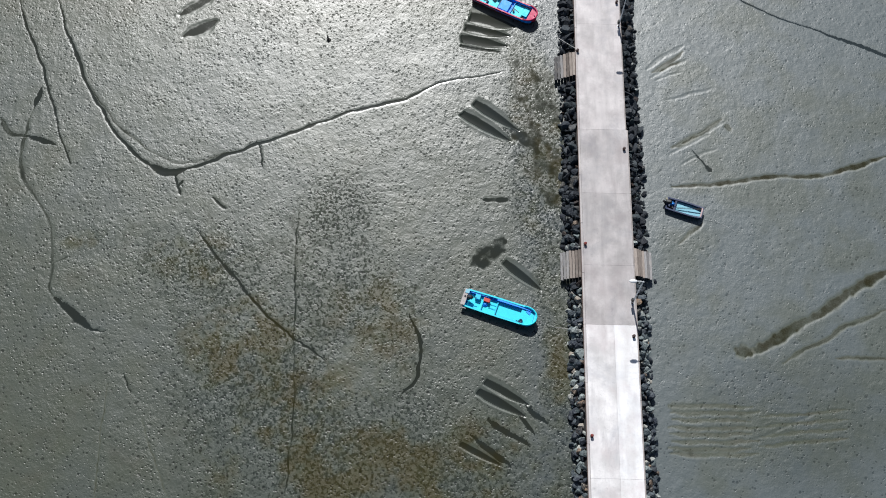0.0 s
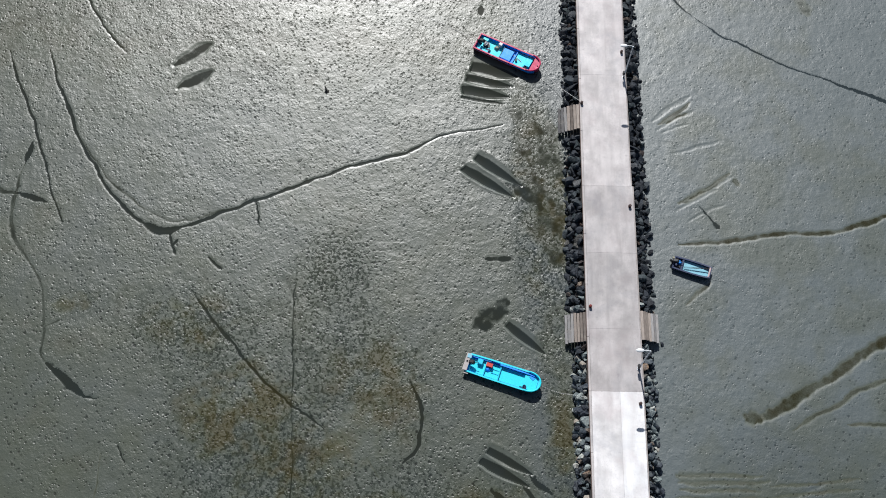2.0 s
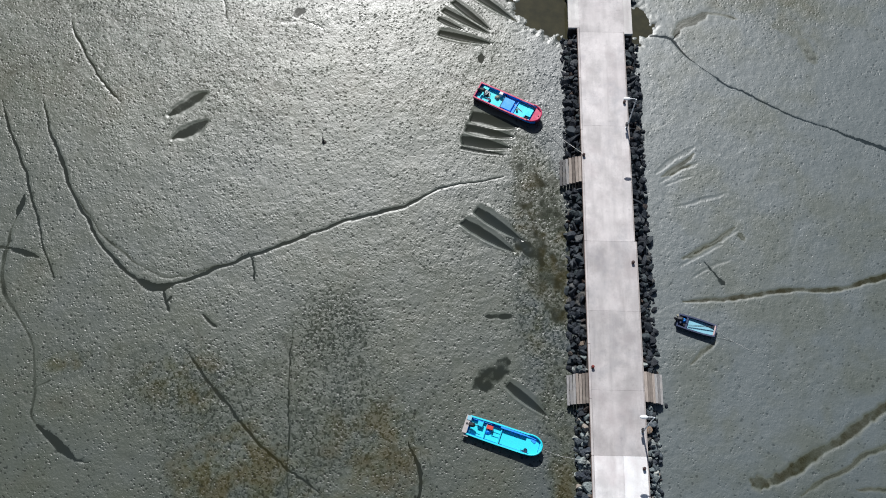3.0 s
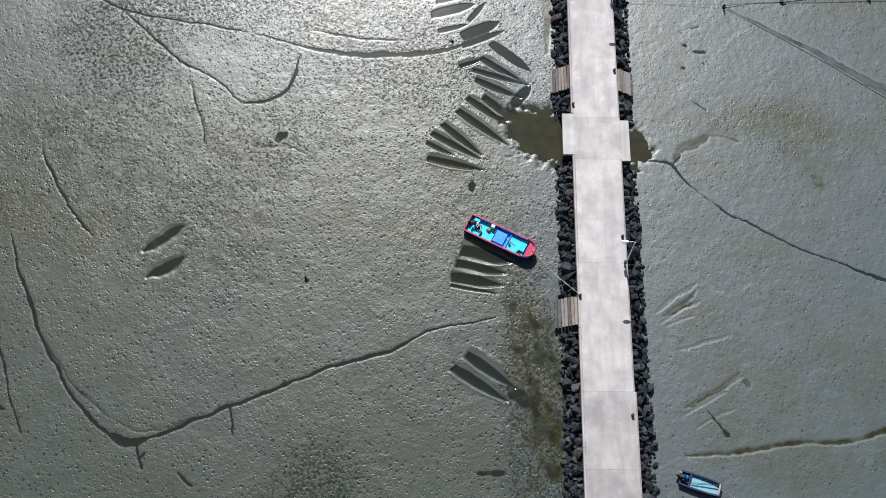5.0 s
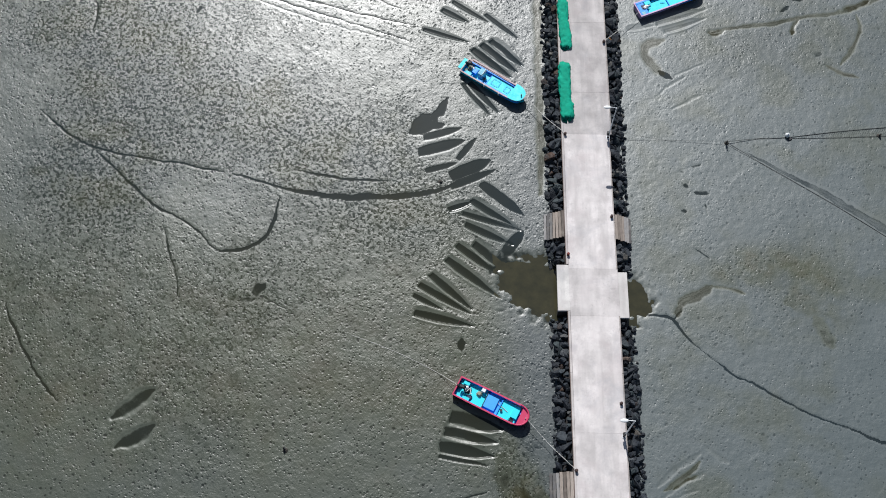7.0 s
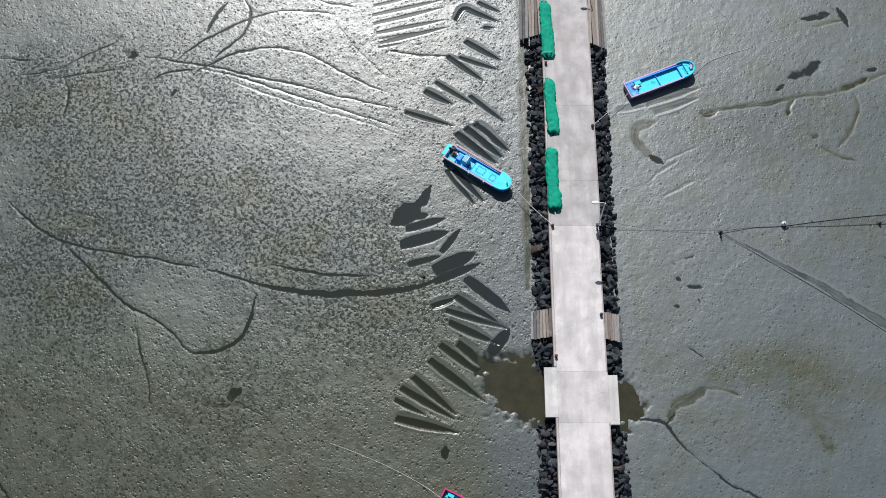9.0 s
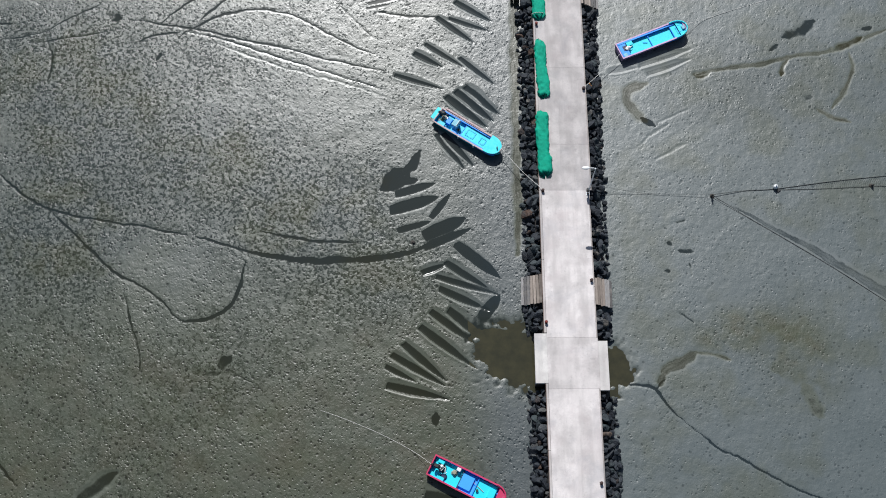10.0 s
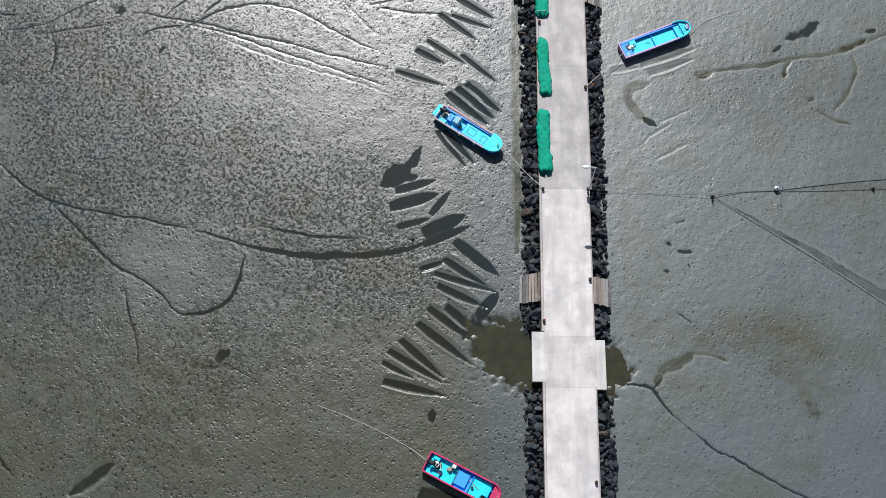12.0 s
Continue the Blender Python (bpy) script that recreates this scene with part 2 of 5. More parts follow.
MID_BLUE = painted("worn_blue_paint", (0.035, 0.36, 0.82), 0.45, 0.3)
CRIMSON = painted("crimson_paint", (0.52, 0.022, 0.1), 0.4, 0.25)
LILAC = painted("lilac_paint", (0.55, 0.36, 0.56), 0.45, 0.3)
ROSE = painted("faded_rose_paint", (0.5, 0.37, 0.37), 0.55, 0.4)
NAVY = painted("navy_paint", (0.016, 0.03, 0.085), 0.45, 0.3)
PALE = painted("pale_blue_deck", (0.22, 0.5, 0.62), 0.5, 0.3)
SILT = painted("silt_stained_board", (0.46, 0.42, 0.41), 0.8, 0.6)
RED = painted("red_plastic", (0.55, 0.045, 0.03), 0.4)
SAND = painted("khaki_canvas", (0.3, 0.29, 0.22), 0.8, 0.5)
GREEN = cloth_material("green_netting", (0.003, 0.36, 0.235))
DARKNET = cloth_material("dark_net", (0.02, 0.045, 0.05))
ROPE = cloth_material("rope", (0.72, 0.71, 0.68))
GREYROPE = cloth_material("grey_rope", (0.07, 0.075, 0.075))
ORANGE = cloth_material("orange_rope", (0.6, 0.25, 0.06))
DRIFT = painted("wet_driftwood", (0.045, 0.04, 0.034), 0.7, 0.5)


# ---- small builders ----
def thing(name, at, label, category, group="", kind=""):
    ob = new(name)
    ob.empty_display_size = 0.3
    ob.matrix_world = at
    return tagged(ob, label, category, group, kind)


def part(name, bm, material, parent, label=""):
    me = bpy.data.meshes.new(name)
    bm.to_mesh(me)
    bm.free()
    for m in material if isinstance(material, (list, tuple)) else [material]:
        me.materials.append(m)
    ob = new(name, me)
    ob.parent = parent
    return tagged(ob, label)


def bar(size, at=(0, 0, 0), turn=(0, 0, 0), bevel=0.0, bm=None):
    bm = bm or bmesh.new()
    made = bmesh.ops.create_cube(bm, size=1, matrix=pose(*at, *turn) @ Matrix.Diagonal((*size, 1)))
    if bevel:
        edges = list({e for v in made["verts"] for e in v.link_edges})
        bmesh.ops.bevel(bm, geom=edges, offset=bevel, segments=1, affect="EDGES")
    return bm


def rod(r1, r2, height, at=(0, 0, 0), turn=(0, 0, 0), sides=12, bm=None):
    """A cone or cylinder that stands on at."""
    bm = bm or bmesh.new()
    bmesh.ops.create_cone(bm, cap_ends=True, segments=sides, radius1=r1, radius2=r2, depth=height,
                          matrix=pose(*at, *turn) @ pose(0, 0, height / 2))
    return bm


def tube(points, radius, sides=6, bm=None):
    """A round cord along points."""
    bm = bm or bmesh.new()
    pts = [Vector(p) for p in points]
    rings = []
    for i, p in enumerate(pts):
        ahead = (pts[min(i + 1, len(pts) - 1)] - pts[max(i - 1, 0)]).normalized()
        side = ahead.cross(Vector((0, 0, 1)))
        side = side.normalized() if side.length > 1e-4 else Vector((1, 0, 0))
        up = side.cross(ahead)
        rings.append([bm.verts.new(p + radius * (math.cos(a) * side + math.sin(a) * up))
                      for a in (2 * math.pi * k / sides for k in range(sides))])
    for a, b in zip(rings, rings[1:]):
        for k in range(sides):
            bm.faces.new((a[k], a[(k + 1) % sides], b[(k + 1) % sides], b[k]))
    bm.faces.new(rings[0][::-1])
    bm.faces.new(rings[-1])
    return bm


def loft(rings, closed=True, bm=None):
    """Skins rings of equal length and caps both ends; returns the bmesh and the faces of each strip."""
    bm = bm or bmesh.new()
    rows = [[bm.verts.new(p) for p in ring] for ring in rings]
    strips = []
    n = len(rows[0])
    for a, b in zip(rows, rows[1:]):
        strips.append([bm.faces.new((a[k], a[(k + 1) % n], b[(k + 1) % n], b[k])) for k in range(n if closed else n - 1)])
    if closed:
        bm.faces.new(rows[0][::-1])
        bm.faces.new(rows[-1])
    return bm, strips


# ---- the mud ----
def axis(low, high, step, reach):
    """Even steps between low and high, and growing ones out to reach."""
    inner = list(np.arange(low, high + step / 2, step))
    out, d = [], step
    while sum(out) < reach:
        d *= 1.35
        out.append(d)
    grown = np.cumsum(out)
    return np.array([low - g for g in grown[::-1]] + inner + [high + g for g in grown])


XS, YS = axis(-51.5, 60.0, 0.115, 3000), axis(12.0, 137.0, 0.115, 3000)
GX, GY = np.meshgrid(XS, YS)


def cells(x, y, size, seed):
    """Smooth value noise, 0 to 1."""
    table = np.random.RandomState(seed).rand(256, 256)
    u, v = x / size, y / size
    i, j = np.floor(u).astype(np.int64), np.floor(v).astype(np.int64)
    a, b = u - i, v - j
    a, b = a * a * a * (a * (6 * a - 15) + 10), b * b * b * (b * (6 * b - 15) + 10)
    i, j = i & 255, j & 255
    k, l = (i + 1) & 255, (j + 1) & 255
    low = table[i, j] * (1 - a) + table[k, j] * a
    high = table[i, l] * (1 - a) + table[k, l] * a
    return low * (1 - b) + high * b


def rise(x, low, high):
    t = np.clip((x - low) / (high - low), 0, 1)
    return t * t * (3 - 2 * t)


def turned(x, y, degrees):
    c, s = math.cos(radians(degrees)), math.sin(radians(degrees))
    return x * c + y * s, y * c - x * s


RX, RY = turned(GX, GY, 31)
QX, QY = turned(GX, GY, -17)
DX, DY = 0.5 * (cells(QX, QY, 0.9, 35) - 0.5), 0.5 * (cells(RX, RY, 0.9, 36) - 0.5)
lump = 0.5 * cells(RX + DX, RY + DY, 0.62, 1) + 0.3 * cells(QX, QY, 0.36, 2) + 0.2 * cells(GX, GY, 0.27, 3)
broken = 0.35 * cells(QX, QY, 1.5, 4) + 0.4 * cells(RX, RY, 0.62, 5) + 0.25 * cells(GX, GY, 0.33, 9)
murk = 0.5 * cells(QX, QY, 4.2, 16) + 0.3 * cells(RX, RY, 1.9, 17) + 0.2 * cells(GX, GY, 0.9, 18)
drift = 0.6 * cells(QX, QY, 14, 6) + 0.4 * cells(RX, RY, 5.5, 8)
STRAY_X = 0.24 * (cells(RX, RY, 1.7, 31) - 0.5) + 0.12 * (cells(QX, QY, 0.42, 32) - 0.5)
STRAY_Y = 0.24 * (cells(RX, RY, 1.7, 33) - 0.5) + 0.12 * (cells(QX, QY, 0.42, 34) - 0.5)
HEIGHT = np.zeros_like(GX)
WET, ALGAE, SMOOTH = np.zeros_like(GX), np.zeros_like(GX), np.zeros_like(GX)
CUT, RIM, BED = np.zeros_like(GX), np.zeros_like(GX), np.zeros_like(GX)


def patch(x, y, rx, ry, ragged=0.5):
    """1 in the middle of an uneven oval, 0 outside it."""
    q = np.hypot((GX - x) / rx, (GY - y) / ry) + ragged * (drift - 0.5) * 1.6
    return rise(1.35 - q, 0.0, 1.1)


# how closely the small puddles lie: middle, half-axes, density, brown film
soak = 0.4 - 0.3 * rise(GX, 15, 22) - 0.05 * patch(-30, 61, 22, 12)
film = (0.3 + 0.22 * rise(-GY, -105, -35)) * rise(-GX, -13, -6) * (0.62 + 0.7 * murk) + 0.42 * rise(GX, 19, 26) * rise(murk + 0.3 * drift, 0.45, 0.95) + 0.3 * rise(GY, 60, 74) * (1 - rise(GY, 82, 98)) * rise(-GX, -13, -6)


def soaked(x, y, rx, ry, much, brown):
    """Adds to an uneven oval's puddles and lays brown film over it."""
    p = patch(x, y, rx, ry, 0.55)
    soak[:] = soak + 1.35 * much * p
    film[:] = np.maximum(film, brown * p * rise(murk + 0.3 * broken, 0.1, 0.95))


soaked(-11, 43, 7, 9, 0.4, 0.6)
soaked(-25, 40, 9, 5, 0.35, 0.95)
soaked(-20, 31, 10, 10, 0.36, 1.1)
soaked(-16, 21, 10, 8, 0.26, 1.1)
soaked(-6, 17, 14, 8, 0.3, 1.05)
soaked(-17, 26, 7, 5, 0.1, 1.0)
soaked(-6, 33, 9, 9, 0.25, 0.95)
soaked(-37, 42, 5, 2.5, 0.2, 1.1)
soaked(-40, 27, 14, 12, -0.2, 0.4)
soaked(10, 56, 3.6, 13, 0.6, 1.05)
soaked(12, 28, 3, 18, 0.2, 0.6)
soaked(12.6, 52, 1.6, 8, 0.15, 1.2)
soaked(-29, 112, 13, 9, 0.56, 0.65)
soaked(-18, 106, 14, 9, 0.58, 0.7)
soaked(-9, 99, 12, 8, 0.55, 0.7)
soaked(0, 91, 9, 6, 0.5, 0.65)
soaked(-36, 95, 7, 6, 0.4, 0.55)
soaked(-24, 91, 6, 6, -0.25, 0.0)
soaked(-29, 76, 24, 12, 0.1, 0.6)
soaked(-22, 82, 30, 15, 0.04, 0.5)
soaked(-28, 86, 24, 9, 0.1, 0.5)
soaked(-12, 84, 12, 8, 0.18, 0.65)
soaked(-5, 75, 10, 8, 0.1, 0.5)
soaked(-15, 122, 24, 9, 0.32, 0.3)
soaked(-36, 118, 12, 9, 0.42, 0.6)
soaked(-28, 103, 12, 6, 0.16, 0.2)
soaked(-34, 97, 9, 9, 0.2, 0.65)
soaked(-32, 88, 12, 6, 0.18, 0.5)
soaked(-14, 26, 12, 6, 0.06, 1.08)
soaked(-10.6, 46, 4.5, 5, 0.4, 0.6)
soaked(-8.4, 35, 6, 5, 0.2, 0.85)
soaked(-25, 38, 7, 4.5, 0.2, 0.95)
soaked(-34, 79, 13, 9, 0.06, 0.6)
soaked(-24, 70, 10, 8, 0.12, 0.5)
soaked(-8.4, 28.5, 3, 2.6, -0.25, 0.2)
soaked(-4, 19, 9, 4, 0.1, 1.05)
soaked(5, 19, 9, 8, 0.25, 1.0)
soaked(11.5, 27, 3, 9, 0.25, 1.1)
soaked(36, 84.5, 6, 3, 0.06, 0.9)
soaked(41, 82, 5, 6, 0.05, 0.8)
soaked(36, 22, 12, 8, 0.1, 0.5)
soaked(44, 113, 12, 7, 0.1, 0.25)
SOAK = np.clip(np.where(GX < 15, np.maximum(soak, 0.34), soak), 0, 1.2)
ALGAE = np.clip(film, 0, 0.95)

# depth, rim, wetness, film, evenness and whether it ends blunt and pointed
KINDS = {
    "track": (0.02, 0.0, 1.0, 0.0, 0.25, 0), "crack": (0.03, 0.0, 0.95, 0.0, 0.1, 0), "soft": (0.014, 0.0, 0.5, 0.55, 0.3, 0),
    "pool": (0.018, 0.0, 0.9, 0.1, 0.4, 5), "faint": (0.02, 0.0, 0.62, 0.2, 0.1, 0), "berth": (0.12, 0.045, 1.0, 0.0, 0.85, 1), "trace": (0.02, 0.0, 0.42, 0.7, 0.6, 0), "keel": (0.07, 0.045, 0.4, 0.0, 0.9, 1),
    "wet": (0.012, 0.0, 0.64, 0.15, 0.2, 3), "wetd": (0.06, 0.0, 0.62, 0.0, 0.8, 4), "mud": (0.035, 0.0, 0.48, 0.85, 0.7, 7),
    "ripple": (0.014, 0.008, 0.2, 0.7, 0.2, 0), "scr": (0.022, 0.006, 0.3, 0.1, 0.4, 0), "streak": (0.01, 0.0, 0.46, 0.05, 1.0, 2),
    "bank": (0.026, 0.004, 1.0, 0.0, 0.5, 0), "damp": (0.01, 0.0, 0.4, 0.65, 0.1, 3), "basin": (0.22, 0.0, 0.8, 0.4, 0.4, 6),
    "slick": (0.014, 0.007, 1.0, 0.0, 0.55, 8), "ditch": (0.01, 0.0, 1.0, 0.0, 0.3, 0), "stain": (0.0, 0.0, 0.3, 0.55, 0.0, 3), "seep": (0.0, 0.0, 0.7, 0.4, 0.0, 6),
}


def spline(points, steps=4):
    p = [np.array(q, float) for q in points]
    p = [2 * p[0] - p[1]] + p + [2 * p[-1] - p[-2]]
    out = []
    for a, b, c, d in zip(p, p[1:], p[2:], p[3:]):
        for k in range(steps):
            t = k / steps
            out.append(0.5 * (2 * b + (c - a) * t + (2 * a - 5 * b + 4 * c - d) * t * t + (3 * b - a - 3 * c + d) * t ** 3))
    return np.array(out + [p[-2]])


def mark(kind, width, *points):
    """Presses a groove, keel mark, puddle or stain of that width into the mud along a line."""
    depth, rim, wet, algae, even, shape = KINDS[kind]
    if kind in ("track", "ditch"):
        width = max(1.15 * width, 0.3)
    line = spline(points)
    margin = width * 1.6 + 0.4
    i0, i1 = np.searchsorted(XS, (line[:, 0].min() - margin, line[:, 0].max() + margin))
    j0, j1 = np.searchsorted(YS, (line[:, 1].min() - margin, line[:, 1].max() + margin))
    box = np.s_[j0:j1, i0:i1]
    keel = shape in (1, 8)
    x, y = GX[box], GY[box]
    if not keel:
        x, y = x + STRAY_X[box], y + STRAY_Y[box]
    best, along, north = np.full(x.shape, 1e9), np.zeros(x.shape), np.zeros(x.shape)
    runs = np.hypot(*np.diff(line, axis=0).T)
    total, done = runs.sum(), 0.0
    for a, b, run in zip(line, line[1:], runs):
        t = np.clip(((x - a[0]) * (b[0] - a[0]) + (y - a[1]) * (b[1] - a[1])) / max(run * run, 1e-6), 0, 1)
        d = np.hypot(x - a[0] - t * (b[0] - a[0]), y - a[1] - t * (b[1] - a[1]))
        near = d < best
        best[near], along[near] = d[near], (done + t * run)[near]
        cross = (y - a[1]) * (b[0] - a[0]) - (x - a[0]) * (b[1] - a[1])
        north[near] = np.sign(cross * (b[0] - a[0]))[near]
        done += run
    s = along / total
    half = width / 2
    if keel:
        half = half * ((1.0 if shape == 1 else 0.84) + 0.2 * rise(s, 0.0, 0.25)) * (1 - 0.88 * np.clip((s - 0.35) / 0.65, 0, 1) ** (1.8 if shape == 1 else 3.0))
    elif shape == 6:
        half = half * np.ones_like(s)
    elif shape in (4, 5):
        half = half * (1 - 0.65 * rise(np.abs(s - 0.5), 0.2, 0.52))
    elif shape == 2:
        half = half * (0.25 + 1.5 * s)
    else:
        half = half * (1 - 0.55 * rise(np.abs(s - 0.5), 0.36, 0.5)) * (0.8 + 0.45 * cells(along + width * 7, along * 0, 1.7, 11))
    q = best / np.maximum(half * (0.9 + 0.2 * broken[box] if keel else 0.62 + 0.8 * broken[box] if shape == 6 else 0.66 + 0.68 * broken[box]), 0.05)
    inside = rise(-q, -1.35, -0.75)
    blur = 1.0 if width < 0.5 else 0.0
    core = rise(-q, -1.0 - 0.25 * blur, -0.84 + 0.5 * blur)
    across = q * north
    if keel:
        # blunt where the stern sat, pointed at the bow; a smooth slope on the north and a sharp lip on the south
        a, b = line[0], line[1]
        ahead = ((x - a[0]) * (b[0] - a[0]) + (y - a[1]) * (b[1] - a[1])) / max(runs[0], 1e-6)
        blunt = rise(ahead + 0.5 * (broken[box] - 0.5), -0.06, 0.1)
    if shape == 1:
        core = rise(across, -0.92, -0.72) * rise(-across, -1.15, -0.3) * blunt
        inside = rise(across, -1.05, -0.75) * rise(-across, -1.7, 0.35) * blunt
    elif shape == 8:
        core = rise(-q, -1.06, -0.9) * blunt
        inside = rise(-q, -1.2, -0.8) * blunt
    if kind == "basin":
        inside = rise(-q, -1.35, -0.1)
    apron = rise(-q, -1.8, -1.25) * even * (rise(blunt, 0.0, 0.5) if keel else 1.0)
    SMOOTH[box] = np.maximum(SMOOTH[box], apron)
    CUT[box] = np.maximum(CUT[box], depth * inside * (min(1.0, width) ** 1.3 if keel else 1.0))
    BED[box] = np.maximum(BED[box], inside)
    if shape == 1:
        lip = np.exp(-((across + 1.28) / 0.2) ** 2) + 0.8 * np.exp(-((across - 1.75) / 0.4) ** 2)
        lip = lip * blunt * min(1.0, width)
    else:
        lip = np.exp(-((q - (1.3 if keel else 1.5)) / (0.22 if keel else 0.36)) ** 2) * (blunt if keel else 1.0)
    lip = lip * (1 - rise(s, 0.8, 0.97)) if keel else lip
    RIM[box] = np.maximum(RIM[box], rim * lip * (0.4 + 1.2 * broken[box]))
    streaks = 0.78 + 0.44 * cells(best * 6 + 40, along * 0.5, 0.7, 13)
    if shape in (3, 6):
        streaks, core = 0.2 + 1.55 * broken[box], rise(-q, -1.5, -0.4)
    if shape == 7:
        streaks, core = 0.7 + 0.6 * broken[box], rise(-q, -1.2, -0.6)
    if shape == 4:
        streaks, core = 0.85 + 0.3 * broken[box], rise(-q, -1.3, -0.45)
    WET[box] = np.maximum(WET[box] * (1 - 0.8 * apron * (1 - core)), wet * core * streaks)
    ALGAE[box] = np.maximum(ALGAE[box], algae * rise(-q, -1.7, -0.5) * (0.7 + 0.5 * broken[box] if shape == 7 else 1.0))


mark("track", 0.22, (-48.2, 72.0), (-47.1, 68.8), (-45.9, 66.2), (-44.3, 62.8), (-43.1, 59.5), (-42.1, 57.0), (-41.2, 54.2), (-40.2, 52.1), (-39.6, 50.7))
mark("bank", 0.4, (-43.7, 71.9), (-43.2, 70.4), (-42.5, 68.0), (-41.4, 65.8), (-40.3, 63.5), (-39.4, 61.3), (-38.2, 59.1), (-37.0, 57.3), (-35.2, 54.5), (-33.4, 52.4), (-31.7, 50.8), (-30.1, 49.9), (-28.9, 49.7), (-27.1, 50.0), (-24.7, 50.8), (-21.8, 52.1), (-19.7, 52.9), (-17.3, 53.8), (-14.2, 55.0), (-10.9, 56.4), (-7.2, 57.5), (-4.1, 58.3), (-1.9, 59.4), (0.3, 60.5), (2.8, 61.0), (5.4, 61.5), (6.9, 61.8))
mark("soft", 0.30, (-39.4, 61.3), (-36.8, 57.7), (-34.3, 54.7), (-31.2, 52.2), (-29.0, 51.0), (-26.5, 50.7), (-23.6, 51.6), (-20.6, 52.6))
mark("pool", 1.10, (-31.2, 50.4), (-29.8, 49.8), (-28.6, 49.6), (-27.2, 50.0))
mark("crack", 0.34, (-28.2, 49.1), (-27.8, 47.9), (-27.4, 46.9))
mark("crack", 0.34, (-27.8, 47.9), (-27.3, 48.5))
mark("crack", 0.34, (-24.0, 46.6), (-23.1, 45.7), (-22.5, 45.3))
mark("crack", 0.22, (-19.6, 53.3), (-19.3, 52.3), (-18.9, 50.2))
mark("pool", 0.59, (-44.0, 60.2), (-44.2, 59.0), (-44.5, 57.7))
mark("soft", 0.48, (-44.5, 57.7), (-44.9, 56.0), (-45.0, 54.2), (-45.2, 51.8), (-44.5, 49.4), (-43.0, 47.1), (-41.5, 45.1), (-40.7, 43.4), (-40.3, 40.8), (-39.9, 38.4), (-40.0, 36.5), (-38.9, 35.0))
mark("pool", 0.65, (-44.8, 54.2), (-43.2, 53.6), (-41.5, 53.0))
mark("soft", 0.59, (-48.0, 56.2), (-46.5, 54.4), (-45.0, 54.2))
mark("pool", 0.89, (-39.2, 35.3), (-37.4, 33.9), (-35.1, 32.0))
mark("crack", 0.20, (-35.2, 32.1), (-33.8, 31.7))
mark("soft", 0.36, (-38.5, 39.9), (-39.3, 39.5), (-40.0, 39.3))
mark("track", 0.26, (-25.6, 43.3), (-24.5, 41.7), (-23.0, 39.8), (-21.4, 37.8), (-19.5, 35.6), (-17.1, 33.1), (-14.6, 31.0), (-11.5, 28.7))
mark("faint", 0.26, (-14.9, 45.2), (-14.9, 40.0), (-14.7, 33.9), (-14.5, 27.9), (-14.4, 22.8), (-14.6, 18.4), (-14.8, 15.2))
mark("crack", 0.20, (-31.3, 27.5), (-30.4, 25.4))
mark("track", 0.30, (-3.2, 33.5), (-2.3, 31.7), (-1.9, 29.9), (-2.1, 27.8), (-2.7, 26.1), (-3.7, 25.2))
mark("trace", 0.26, (-7.2, 25.6), (-5.9, 23.8))
mark("berth", 0.89, (6.7, 39.1), (10.5, 35.8))
mark("berth", 0.89, (4.4, 26.4), (8.7, 23.9))
mark("berth", 0.95, (3.7, 25.4), (8.3, 22.8))
mark("pool", 0.59, (8.3, 23.9), (10.3, 22.0))
mark("pool", 0.48, (7.6, 22.9), (9.0, 21.0))
mark("pool", 0.65, (4.5, 22.4), (8.6, 19.9))
mark("pool", 0.65, (3.0, 20.9), (6.6, 18.0))
mark("berth", 0.65, (1.9, 20.2), (5.9, 18.0))
mark("wet", 2.1, (3.5, 38.7), (5.2, 40.0), (6.7, 41.4))
mark("wet", 0.54, (4.7, 46.2), (7.7, 46.1))
mark("berth", 1.07, (2.6, 56.7), (7.9, 53.1))
mark("berth", 1.07, (3.9, 58.1), (8.8, 54.4))
mark("wet", 1.43, (8.0, 54.5), (9.5, 53.1), (10.6, 51.7))
mark("mud", 0.5, (24.9, 47.5), (28.6, 47.7), (32.3, 48.0), (36.0, 48.6), (39.6, 48.6), (42.7, 49.1), (45.9, 50.1), (49.1, 51.1))
mark("mud", 1.01, (30.0, 29.1), (32.4, 29.7), (35.4, 31.4), (38.5, 33.1), (41.7, 35.3), (46.5, 37.8))
mark("mud", 1.43, (29.8, 29.5), (31.0, 28.9))
mark("trace", 0.48, (34.1, 27.9), (36.3, 29.3), (39.0, 30.4), (41.2, 31.9), (45.8, 33.5))
mark("trace", 0.36, (39.5, 28.4), (42.4, 28.4), (45.1, 28.2))
mark("ripple", 0.42, (22.3, 23.8), (26.6, 23.6), (30.5, 23.6))
mark("ripple", 0.42, (22.4, 23.1), (26.5, 22.9), (31.1, 23.0))
mark("ripple", 0.42, (22.5, 22.4), (26.4, 22.2), (30.3, 22.2))
mark("ripple", 0.42, (22.1, 21.6), (26.4, 21.4), (30.9, 21.5))
mark("ripple", 0.42, (22.2, 21.0), (26.3, 20.8), (30.1, 20.9))
mark("ripple", 0.42, (22.4, 20.3), (26.2, 20.1), (30.7, 20.2))
mark("ripple", 0.42, (22.0, 19.6), (26.1, 19.4), (30.0, 19.5))
mark("ripple", 0.42, (22.1, 19.1), (26.1, 18.9), (30.6, 18.9))
mark("ripple", 0.36, (31.2, 22.5), (35.9, 22.8), (39.8, 23.1))
mark("ripple", 0.36, (31.0, 21.5), (35.8, 21.9), (39.7, 22.2))
